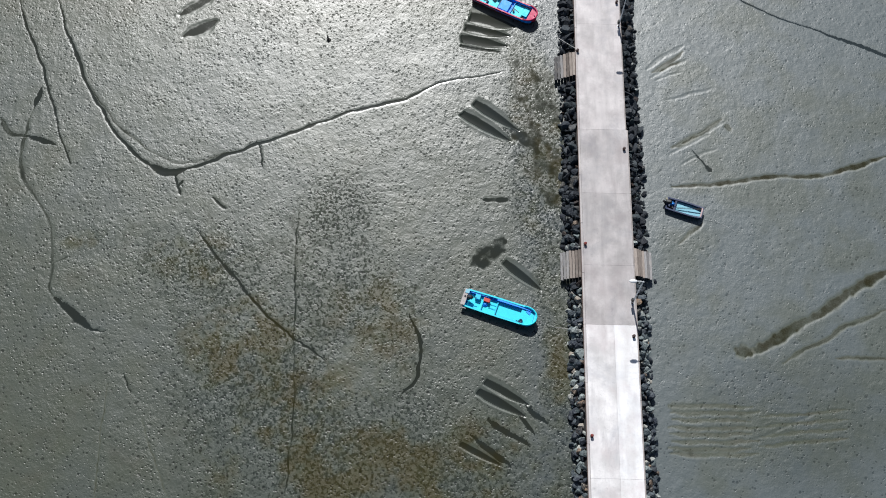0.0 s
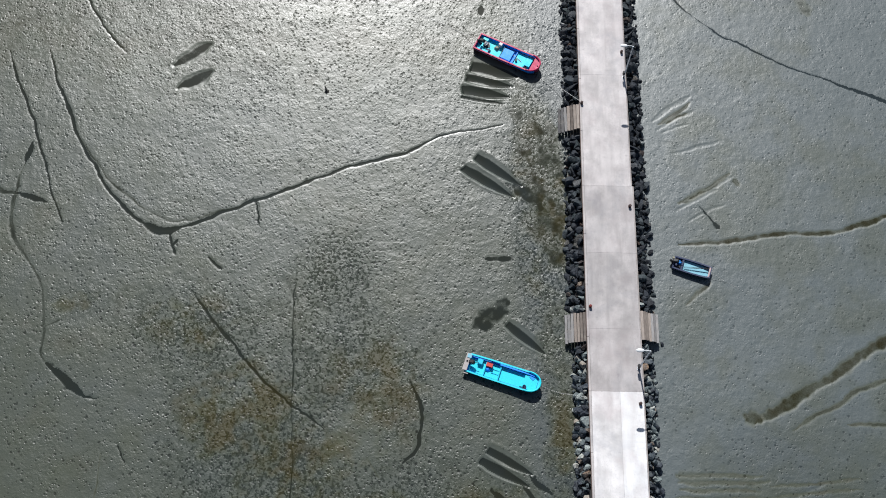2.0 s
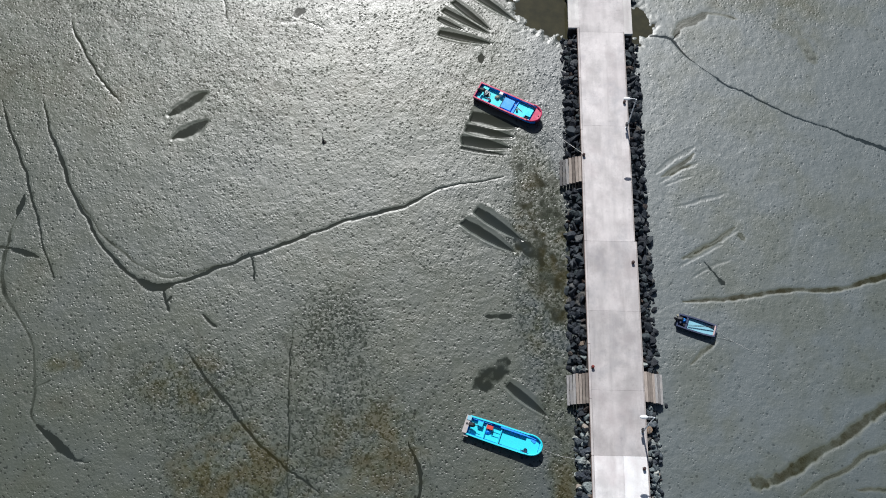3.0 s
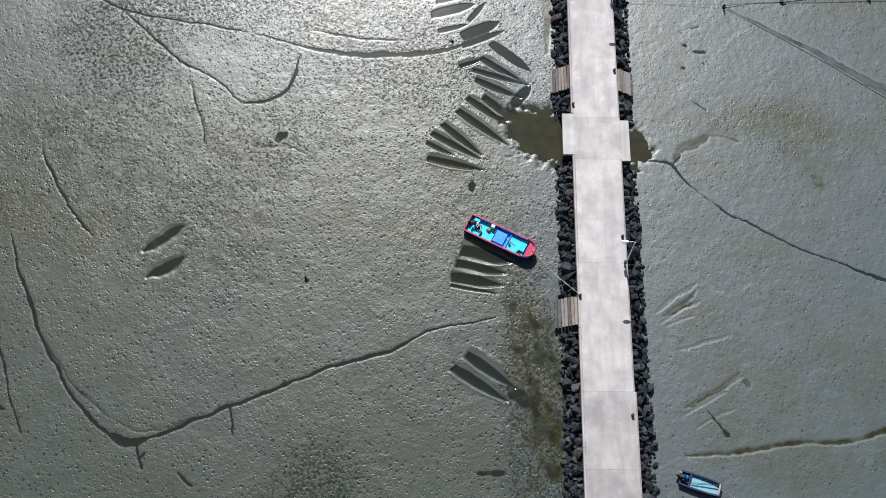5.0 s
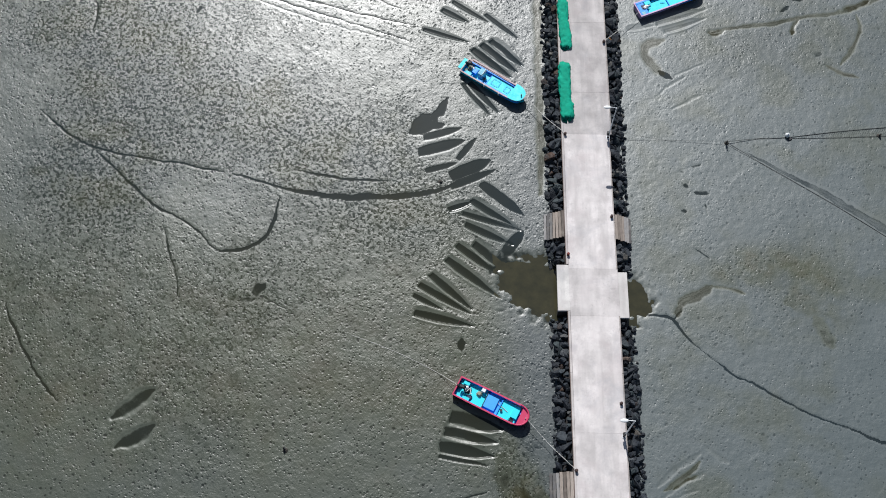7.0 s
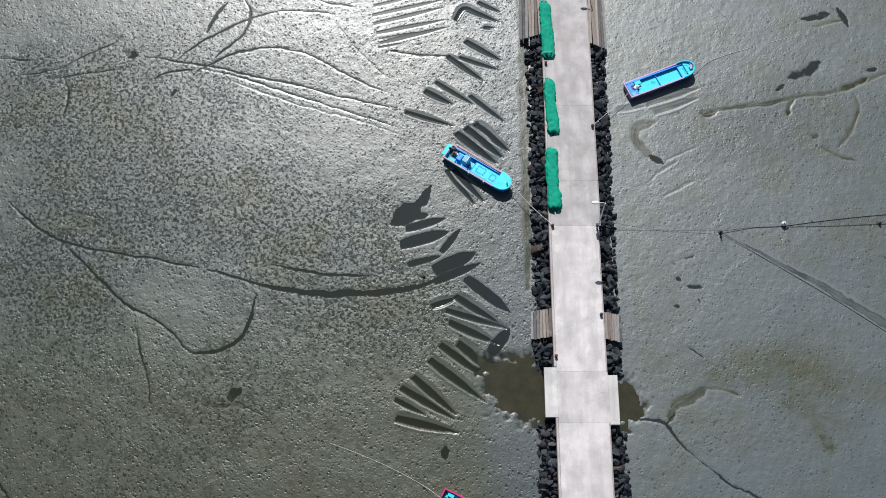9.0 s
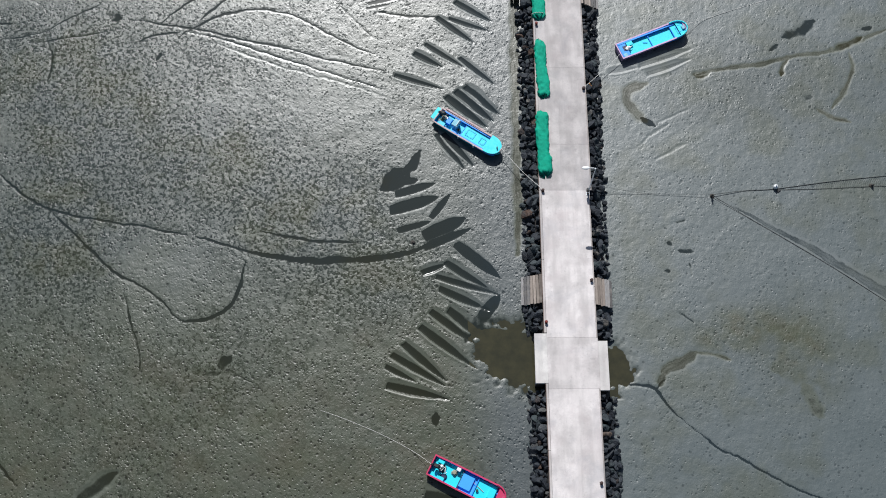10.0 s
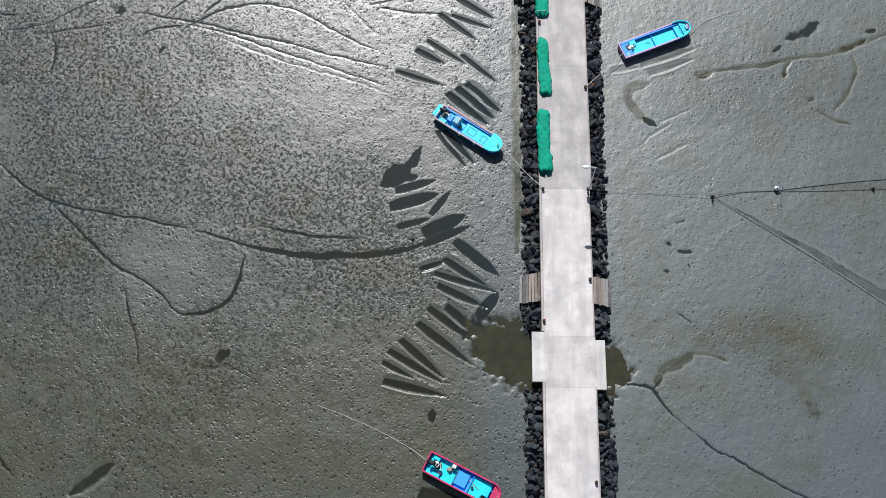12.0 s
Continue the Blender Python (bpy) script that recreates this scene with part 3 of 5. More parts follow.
mark("ripple", 0.36, (30.9, 20.6), (35.6, 21.0), (39.5, 21.3))
mark("ripple", 0.36, (30.8, 19.7), (35.5, 20.1), (39.4, 20.4))
mark("scr", 0.24, (30.1, 20.3), (33.5, 21.5), (37.0, 23.0))
mark("stain", 1.0, (22.4, 23.7), (25.4, 23.4))
mark("stain", 0.9, (28.6, 23.2), (30.4, 22.6))
mark("stain", 0.8, (22.6, 19.3), (25.0, 19.2))
mark("trace", 0.42, (24.9, 41.0), (26.5, 42.3), (27.6, 43.2))
mark("wetd", 1.52, (-29.6, 69.7), (-27.7, 71.1), (-25.6, 72.5))
mark("wetd", 1.52, (-28.8, 66.8), (-27.1, 67.8), (-25.4, 68.9))
mark("crack", 0.3, (-41.8, 82.3), (-40.8, 79.9), (-38.5, 75.9), (-36.4, 73.0), (-35.0, 71.4))
mark("faint", 0.3, (-26.4, 90.8), (-25.5, 87.5), (-24.3, 84.4), (-24.3, 82.3))
mark("wet", 1.07, (-16.3, 82.5), (-15.3, 83.5))
mark("wet", 0.54, (-17.8, 81.9), (-16.2, 82.0))
mark("crack", 0.20, (-14.7, 81.8), (-12.8, 80.8))
mark("berth", 1.7, (3.7, 69.3), (8.9, 67.9))
mark("berth", 1.2, (3.1, 67.9), (8.3, 66.6))
mark("berth", 1.35, (2.7, 66.4), (7.8, 65.3))
mark("berth", 0.5, (2.6, 65.4), (7.4, 64.4))
mark("ditch", 0.28, (-19.5, 96.5), (-16.9, 95.7), (-14.3, 94.8), (-11.8, 94.2), (-9.4, 93.8))
mark("ditch", 0.58, (-13.2, 94.6), (-11.0, 94.0), (-6.7, 93.5), (-1.6, 93.5), (2.8, 94.1), (5.4, 95.0))
mark("ditch", 0.28, (-12.5, 96.8), (-9.3, 96.2), (-6.7, 95.5), (-2.6, 95.4))
mark("pool", 2.7, (0.2, 101.5), (1.5, 102.3), (2.7, 103.6))
mark("pool", 1.1, (2.2, 103.0), (3.3, 104.0), (4.1, 105.6))
mark("pool", 0.9, (2.0, 101.9), (3.8, 102.3))
mark("slick", 0.96, (1.3, 100.6), (5.7, 101.8))
mark("slick", 1.34, (0.8, 98.8), (6.0, 100.2))
mark("slick", 0.74, (5.1, 97.8), (7.2, 100.5))
mark("slick", 0.74, (1.5, 96.5), (5.1, 97.4))
mark("slick", 1.64, (4.3, 95.7), (8.7, 97.7))
mark("slick", 0.89, (4.3, 94.5), (9.2, 96.5))
mark("slick", 1.19, (7.6, 94.9), (12.0, 91.0))
mark("berth", 0.77, (4.0, 91.8), (6.7, 92.7))
mark("berth", 0.83, (6.5, 92.9), (11.5, 89.2))
mark("berth", 0.71, (5.4, 91.4), (11.8, 89.2))
mark("berth", 0.83, (5.7, 90.1), (10.8, 87.5))
mark("slick", 1.30, (9.8, 86.6), (11.9, 89.2))
mark("berth", 1.01, (6.6, 87.8), (10.8, 84.0))
mark("berth", 0.83, (4.8, 87.7), (9.2, 84.1))
mark("berth", 0.89, (3.7, 86.1), (9.2, 81.6))
mark("berth", 0.83, (1.9, 84.5), (6.2, 80.4))
mark("berth", 0.77, (0.8, 83.3), (6.1, 79.9))
mark("berth", 0.59, (0.2, 82.1), (3.2, 80.4))
mark("berth", 0.89, (0.3, 80.2), (6.3, 78.6))
mark("wet", 0.83, (5.1, 77.1), (5.0, 76.0))
mark("crack", 0.22, (24.3, 79.4), (26.7, 78.8), (27.9, 77.1), (29.3, 75.4))
mark("crack", 0.22, (29.3, 75.4), (32.0, 73.1), (35.3, 71.2), (39.1, 68.9), (43.4, 67.0), (47.7, 65.1))
mark("crack", 0.22, (26.7, 78.8), (27.8, 79.8))
mark("pool", 0.5, (42.0, 67.6), (47.0, 65.4), (51.5, 63.3), (57.0, 60.9))
mark("trace", 0.9, (27.5, 80.0), (28.0, 81.1), (29.4, 81.5), (31.1, 82.5))
mark("trace", 0.7, (27.2, 79.2), (27.6, 80.2))
mark("trace", 0.36, (31.1, 82.5), (32.5, 82.3), (34.4, 81.6))
mark("wet", 0.54, (29.2, 96.0), (29.7, 95.9))
mark("wet", 0.54, (29.5, 94.2), (30.0, 94.0))
mark("wet", 0.54, (29.0, 91.2), (29.5, 91.1))
mark("wet", 0.36, (30.6, 96.5), (31.6, 96.7))
mark("wet", 0.54, (30.6, 93.4), (32.0, 93.2))
mark("wet", 0.30, (31.5, 91.9), (31.6, 90.6))
mark("crack", 0.20, (29.9, 86.7), (31.3, 85.5))
mark("stain", 1.5, (38.7, 80.6), (40.0, 81.1))
mark("stain", 1.3, (41.2, 78.8), (41.9, 77.5), (42.5, 75.8))
mark("scr", 0.43, (23.3, 62.0), (25.4, 63.8), (27.7, 65.1))
mark("scr", 0.39, (23.7, 61.0), (25.9, 62.3), (28.1, 63.5))
mark("scr", 0.25, (24.2, 60.7), (27.3, 61.7))
mark("trace", 0.5, (23.9, 61.6), (25.6, 62.6), (27.6, 64.4))
mark("mud", 0.36, (24.8, 61.7), (27.3, 63.2))
mark("trace", 0.6, (25.3, 52.2), (28.1, 53.5), (31.1, 55.7))
mark("mud", 0.36, (26.4, 52.6), (28.4, 53.6))
mark("scr", 0.4, (27.6, 53.0), (31.4, 55.3))
mark("scr", 0.32, (24.9, 51.4), (27.0, 52.5), (29.6, 53.7))
mark("scr", 0.32, (26.2, 50.1), (28.5, 51.4), (30.1, 52.1))
mark("crack", 0.22, (27.4, 51.9), (29.1, 49.6))
mark("wet", 0.59, (28.8, 49.9), (29.3, 49.3))
mark("scr", 0.3, (25.1, 58.1), (28.0, 58.8), (30.4, 59.6))
mark("scr", 0.4, (28.3, 65.9), (30.3, 64.2))
mark("trace", 0.54, (31.5, 55.0), (32.0, 54.2))
mark("track", 0.26, (-41.4, 105.0), (-38.6, 102.6), (-35.5, 100.4), (-31.7, 99.3), (-27.8, 98.4), (-23.9, 97.6), (-20.3, 96.7))
mark("track", 0.22, (-35.5, 100.4), (-33.4, 98.5), (-30.1, 95.3), (-27.2, 92.7), (-23.9, 90.8), (-22.1, 89.2), (-20.8, 87.8), (-19.4, 87.3))
mark("pool", 0.54, (-20.2, 87.4), (-18.5, 87.4), (-16.9, 87.9), (-15.5, 89.0), (-14.7, 90.5), (-14.1, 93.5))
mark("faint", 0.26, (-43.5, 121.0), (-39.7, 121.4), (-37.3, 122.3), (-34.3, 124.0), (-31.2, 125.5))
mark("faint", 0.26, (-39.3, 120.6), (-35.9, 120.9), (-30.9, 121.8))
mark("faint", 0.35, (-45.1, 123.6), (-41.2, 123.1))
mark("track", 0.22, (-28.4, 123.3), (-24.5, 122.4), (-19.9, 121.5), (-15.4, 120.1), (-10.1, 118.7), (-5.2, 117.1), (0.5, 115.5))
mark("crack", 0.20, (-21.9, 121.5), (-16.0, 119.7), (-10.1, 117.2), (-5.2, 115.3), (0.5, 113.2))
mark("scr", 0.18, (-17.9, 119.6), (-10.1, 116.1), (-5.2, 114.6), (1.1, 112.1))
mark("track", 0.26, (-22.7, 120.6), (-21.5, 121.6), (-18.5, 123.2), (-15.3, 123.9), (-12.1, 123.8), (-8.8, 122.6), (-5.6, 120.4), (-3.0, 118.9), (-0.5, 117.8))
mark("track", 0.30, (-17.3, 131.1), (-16.4, 128.8), (-17.1, 126.3), (-18.3, 124.8), (-20.3, 123.0))
mark("pool", 0.59, (-19.3, 130.5), (-20.3, 129.2), (-21.1, 127.4), (-21.5, 126.3))
mark("track", 0.26, (-24.6, 122.5), (-23.4, 124.0), (-21.6, 125.3), (-18.8, 127.0), (-16.9, 128.0), (-14.2, 128.8), (-11.6, 129.1), (-7.3, 128.5))
mark("pool", 0.48, (-9.5, 129.0), (-7.1, 128.5))
mark("pool", 0.54, (-8.3, 130.4), (-6.4, 129.9), (-4.5, 129.5))
mark("track", 0.26, (-27.0, 120.1), (-25.8, 120.8), (-22.6, 121.3))
mark("wet", 0.95, (-30.5, 123.7), (-29.4, 123.5))
mark("wet", 0.54, (-24.8, 117.8), (-24.4, 118.7))
mark("faint", 0.35, (-37.5, 121.5), (-36.5, 118.5), (-36.8, 115.3))
mark("faint", 0.22, (-6.6, 127.2), (-5.0, 124.8), (-3.0, 122.4), (-0.4, 119.7))
mark("slick", 0.59, (-2.1, 129.5), (2.9, 130.8))
mark("slick", 0.67, (-2.2, 128.2), (6.2, 130.2))
mark("slick", 0.67, (-2.0, 127.0), (6.4, 129.2))
mark("slick", 0.67, (-1.7, 125.7), (6.5, 127.4))
mark("slick", 0.45, (-1.4, 124.9), (3.5, 125.8))
mark("slick", 0.67, (-1.3, 124.3), (6.8, 126.4))
mark("slick", 0.45, (-1.5, 123.7), (1.2, 124.2))
mark("slick", 0.37, (-0.8, 123.0), (0.9, 123.3))
mark("berth", 0.77, (7.5, 127.3), (8.5, 128.9), (10.1, 128.2), (12.7, 126.8))
mark("berth", 0.59, (10.2, 129.8), (12.9, 128.2))
mark("berth", 0.54, (10.7, 126.2), (12.1, 126.0))
mark("berth", 0.77, (8.5, 124.4), (12.6, 121.5))
mark("berth", 0.59, (7.8, 122.1), (12.4, 120.2))
mark("berth", 0.71, (6.5, 122.3), (10.5, 118.8))
mark("berth", 0.59, (5.0, 118.9), (9.3, 115.7))
mark("berth", 0.77, (3.7, 117.8), (6.9, 115.8))
mark("berth", 0.59, (8.8, 117.0), (12.7, 113.3))
mark("wet", 0.42, (3.0, 124.0), (3.6, 124.2))
mark("wet", 0.48, (7.7, 123.4), (8.3, 123.2))
mark("track", 0.22, (-0.4, 123.3), (2.8, 122.6), (6.7, 122.3))
mark("berth", 0.65, (1.4, 115.1), (7.0, 113.0))
mark("berth", 0.95, (9.2, 113.4), (12.9, 109.7))
mark("berth", 1.0, (8.2, 112.9), (12.2, 108.9))
mark("berth", 0.95, (7.2, 112.2), (11.5, 108.2))
mark("berth", 0.7, (6.0, 107.6), (8.9, 103.3))
mark("berth", 0.75, (6.7, 107.7), (9.9, 103.6))
mark("wet", 1.07, (45.1, 118.3), (47.0, 119.0), (48.9, 120.2))
mark("wet", 0.54, (43.4, 116.7), (44.4, 117.3))
mark("mud", 0.77, (34.6, 113.9), (36.3, 114.0))
mark("trace", 0.54, (34.9, 113.9), (38.8, 114.7), (42.6, 115.1), (46.5, 115.9), (50.5, 116.5), (53.2, 117.5), (57.0, 119.0))
mark("mud", 0.48, (45.2, 115.4), (44.5, 114.6), (44.1, 113.4))
mark("trace", 0.48, (52.0, 116.1), (52.2, 114.2), (50.8, 111.4), (49.2, 109.3))
mark("trace", 0.95, (29.2, 113.0), (27.1, 112.3), (26.8, 110.9), (27.7, 109.3), (28.7, 108.5))
mark("pool", 0.77, (28.2, 108.8), (29.7, 107.7))
mark("scr", 0.29, (27.5, 105.3), (29.5, 106.9), (31.2, 108.0))
mark("scr", 0.32, (29.1, 103.7), (32.8, 105.5))
mark("scr", 0.22, (29.8, 108.0), (33.5, 109.8))
mark("keel", 0.8, (28.6, 115.3), (34.7, 117.2))
mark("keel", 0.8, (29.3, 114.2), (34.4, 115.9))
mark("keel", 0.6, (25.2, 114.6), (28.4, 115.0))
mark("wet", 0.71, (46.3, 110.7), (47.1, 110.7))
mark("trace", 0.48, (47.4, 109.2), (49.0, 108.1), (50.8, 107.5))
mark("wet", 0.83, (47.8, 126.3), (51.2, 127.0))
mark("pool", 0.83, (52.2, 127.7), (53.0, 125.1))
mark("trace", 0.36, (49.2, 125.2), (52.7, 126.1))
mark("mud", 0.59, (50.5, 116.5), (53.9, 118.0))
mark("wet", 0.59, (54.1, 119.0), (55.1, 119.3))
mark("streak", 1.0, (35.4, 99.0), (37.6, 97.5), (41.9, 94.7), (46.1, 91.8), (51.1, 88.0), (55.5, 84.6))
mark("trace", 0.9, (14.0, 93.5), (14.3, 101.0), (14.7, 110.0), (15.0, 118.0), (15.2, 123.0), (15.6, 136.0))
mark("damp", 4.2, (8.6, 65.0), (10.2, 60.0), (11.4, 52.0), (12.2, 46.0))
mark("damp", 2.4, (12.0, 62.0), (12.2, 55.0))
mark("basin", 6.6, (12.2, 83.3), (13.4, 82.5), (16.0, 81.8))
mark("basin", 5.4, (19.5, 81.3), (21.2, 81.4), (22.0, 81.2))
mark("seep", 6.0, (11.2, 84.4), (12.4, 83.2), (13.6, 82.0))
mark("seep", 4.6, (21.0, 81.4), (22.3, 81.0))
mark("crack", 0.30, (22.9, 80.0), (24.3, 79.5), (25.4, 79.3), (26.7, 78.8), (27.9, 77.1))
mark("trace", 0.2, (-32.9, 26.9), (-32.9, 19.7), (-32.7, 15.3))
mark("trace", 0.2, (-29.1, 22.9), (-28.0, 19.9), (-25.9, 15.2))
mark("wet", 2.4, (9.8, 84.0), (10.6, 82.6))

HEIGHT += RIM * (1 - BED) - CUT
rough = (lump - 0.5) * (0.014 + 0.012 * rise(GX, 15, 22))
HEIGHT += rough * (1 - 0.9 * SMOOTH) * (1 - 0.9 * rise(WET, 0.25, 0.7)) + 0.07 * (drift - 0.5)
far = np.maximum(np.maximum(-51.5 - GX, GX - 60), np.maximum(12 - GY, GY - 137))
HEIGHT *= 1 - rise(far, 0.5, 12)

rows, cols = GX.shape
me = bpy.data.meshes.new("ground")
me.vertices.add(rows * cols)
me.vertices.foreach_set("co", np.stack((GX, GY, HEIGHT), -1).astype(np.float32).ravel())
corner = (np.arange(rows - 1)[:, None] * cols + np.arange(cols - 1)).ravel()
quads = np.stack((corner, corner + 1, corner + cols + 1, corner + cols), -1).astype(np.int32)
me.loops.add(quads.size)
me.loops.foreach_set("vertex_index", quads.ravel())
me.polygons.add(len(quads))
me.polygons.foreach_set("loop_start", np.arange(0, quads.size, 4, dtype=np.int32))
me.update(calc_edges=True)
me.polygons.foreach_set("use_smooth", np.ones(len(quads), bool))
layer = me.attributes.new("state", "FLOAT_COLOR", "POINT")
layer.data.foreach_set("color", np.stack((WET, ALGAE, SMOOTH, SOAK), -1).astype(np.float32).ravel())
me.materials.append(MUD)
ground = tagged(new("ground", me), "wet grey tidal mud with puddles, keel marks and drag lines", "mud flat", kind="structure")


def level(x, y):
    """The mud's height at a place."""
    i, j = min(np.searchsorted(XS, x), cols - 1), min(np.searchsorted(YS, y), rows - 1)
    return float(HEIGHT[j, i])


# ---- the pier ----
TOP = 1.74
PIER = pose(15.93, 0, 0, 0, 0, -1.81)


def on_pier(u, v, z=TOP, rz=0.0):
    return PIER @ pose(u, v, z, 0, 0, rz)


def pier_spot(x, y):
    p = PIER.inverted() @ Vector((x, y, 0))
    return p.x, p.y


HALF = 2.7
pier = thing("pier", PIER, "pale concrete slab causeway with jointed deck across the mud", "pier", kind="structure")
for v0, v1 in ((-40, 79.0), (83.9, 190)):
    ring = [(-HALF - 1.3, -0.6), (HALF + 1.3, -0.6), (HALF - 0.26, 1.1), (HALF - 0.26, TOP - 0.205), (-HALF + 0.12, TOP - 0.205), (-HALF + 0.12, 1.1)]
    bm, _ = loft([[(u, v, z) for u, z in ring] for v in (v0, v1)])
    part("core", bm, FILL, pier, "near-black pier core, coloured as the shade between stones")
SLABS = ((31.55, 37.9, 0.47), (37.9, 46.0, 0.46), (46.0, 53.55, 0.49), (53.55, 67.0, 0.58),
         (67.0, 78.9, 0.62), (78.9, 84.0, 0.57), (84.0, 99.8, 0.63), (99.8, 105.1, 0.48), (105.1, 114.4, 0.47), (114.4, 123.0, 0.49), (123.0, 132.0, 0.48),
         (132, 150, 0.53), (150, 190, 0.53))
EDGE_LEFT = -2.69


def edge_right(v):
    """The deck's outer edge on the east, which steps in between two joints."""
    return 2.72 if v < 53.5 else 2.56 if v < 99.7 else 2.78


def beam_runs(v0, v1, longest=6.2):
    """Cuts a stretch into beams of even length with narrow gaps."""
    count = max(1, round((v1 - v0) / longest))
    return [(v0 + (v1 - v0) * k / count + 0.012, v0 + (v1 - v0) * (k + 1) / count - 0.012) for k in range(count)]


KERB, RAIL_CONCRETE = concrete_material("kerb_concrete", 0.5, (1, 0.93, 0.9)), concrete_material("edge_concrete", 0.42, (1, 0.9, 0.85))
for v0, v1 in ((-40, 1.5), (1.5, 16.4), (16.4, 31.55)):
    for u0, u1, tone in ((EDGE_LEFT + 0.27, 0.35, 0.72), (0.35, edge_right(v0) - 0.12, 0.86)):
        bm = bar((u1 - u0 - 0.006, v1 - v0 - 0.008, 0.2), ((u0 + u1) / 2, (v0 + v1) / 2, TOP - 0.1), bevel=0.012)
        part("slab", bm, concrete_material("pale_concrete", tone, (1.0, 0.97, 0.96)), pier)
    for a, b in beam_runs(v0, v1):
        part("edge_beam", bar((0.1, b - a, 0.18), (edge_right(a) - 0.056, (a + b) / 2, TOP - 0.085), bevel=0.015), RAIL_CONCRETE, pier)
for v0, v1, tone in SLABS:
    u0, u1 = EDGE_LEFT + 0.27, edge_right((v0 + v1) / 2) - (0.0 if v0 == 78.9 else 0.12)
    bm = bar((u1 - u0, v1 - v0 - 0.008, 0.2), ((u0 + u1) / 2, (v0 + v1) / 2, TOP - 0.1), bevel=0.005)
    part("slab", bm, concrete_material("concrete", tone), pier)
    for a, b in beam_runs(v0, v1) if v0 != 78.9 else ():
        part("edge_beam", bar((0.1, b - a, 0.18), (edge_right(a + 0.1) - 0.056, (a + b) / 2, TOP - 0.085), bevel=0.015), RAIL_CONCRETE, pier)
for v0, v1 in ((-40, 31.55), (31.55, 53.55), (53.55, 79.4), (84.5, 99.8), (99.8, 190)):
    for a, b in beam_runs(v0, v1):
        wob = 0.008 * math.sin(a * 1.7)
        part("kerb", bar((0.21, b - a, 0.2), (EDGE_LEFT + 0.15 + wob, (a + b) / 2, TOP - 0.085), bevel=0.015), KERB, pier)
        part("edge_angle", bar((0.045, b - a, 0.12), (EDGE_LEFT + 0.018 + wob, (a + b) / 2, TOP - 0.05), bevel=0.008), RUST, pier, "rusty steel edge angle")
for side, v0, v1, u0, u1 in ((-1, 79.42, 84.42, 3.66, -EDGE_LEFT - 0.27), (1, 78.72, 83.66, 3.5, edge_right(80) + 0.004)):
    width, middle = u0 - u1, side * (u0 + u1) / 2
    bm = bar((width, v1 - v0, 0.32), (middle, (v0 + v1) / 2, TOP - 0.156), bevel=0.02)
    part("wing_slab", bm, concrete_material("wing_concrete", 0.6, (1, 0.965, 0.935)), pier, "clean pale concrete wing slab")
    for v in (v0 + 0.25, v1 - 0.25):
        bm = bar((width - 0.1, 0.4, 2.1), (middle, v, 0.27), bevel=0.02)
        part("wing_wall", bm, FILL, pier, "near-black wall under the wing slab")

bm, _ = loft([[(x, y, -0.35) for x, y in ((8.5, 78), (26, 77), (26, 86), (8.5, 87.5))], [(x, y, -0.06) for x, y in ((8.5, 78), (26, 77), (26, 86), (8.5, 87.5))]])
me = bpy.data.meshes.new("water")
bm.to_mesh(me)
me.materials.append(WATER)
tagged(new("water", me), "still murky olive water in the pools beside the culvert", "water", kind="structure")


# ---- wooden landing steps ----
def landing_steps(side, v0, v1, run, group="landing steps beside the pier"):
    """Timber treads that go down from the pier's edge; side -1 or 1."""
    long = v1 - v0
    at = on_pier(side * ((-EDGE_LEFT if side < 0 else edge_right(v0)) + 0.02), (v0 + v1) / 2, 0)
    ob = thing("landing_steps", at, "weathered grey-brown timber steps going down beside the pier", "steps", group)
    count = 7
    pitch = run / count
    for k in range(count):
        z = TOP - 0.06 - 0.17 * k
        bm = bar((pitch - 0.008 - random.uniform(0, 0.03), long + random.uniform(-0.1, 0.06), 0.09), (side * (pitch * (k + 0.5)), random.uniform(-0.04, 0.04), z - 0.045),
                 (0, random.uniform(-1.5, 1.5), random.uniform(-1.1, 1.1)), 0.012)
        part("tread", bm, TIMBER if k < 4 else TIDAL, ob)
    for v in (-long / 2 + 0.25, 0, long / 2 - 0.25):
        bm = bar((math.hypot(run, 1.1), 0.12, 0.2), (side * run / 2, v, TOP - 0.78), (0, side * math.degrees(math.atan2(1.1, run)), 0), 0.01)
        part("stringer", bm, DRIFT, ob)
        for d, top in ((0.4, TOP - 0.45), (run - 0.3, TOP - 1.15)):
            bm = bar((0.16, 0.16, top + 0.4), (side * d, v, (top - 0.4) / 2), (0, 0, 3), 0.01)
            part("post", bm, DRIFT, ob)
    return ob


STEPS = ((-1, 36.6, 39.6, 2.0), (1, 36.85, 39.85, 1.95), (-1, 60.3, 63.3, 2.2), (-1, 87.65, 90.65, 2.05), (1, 87.4, 90.3, 1.85), (-1, 123.8, 132.5, 2.35), (1, 122.6, 131.4, 2.05))
for row in STEPS:
    landing_steps(*row)


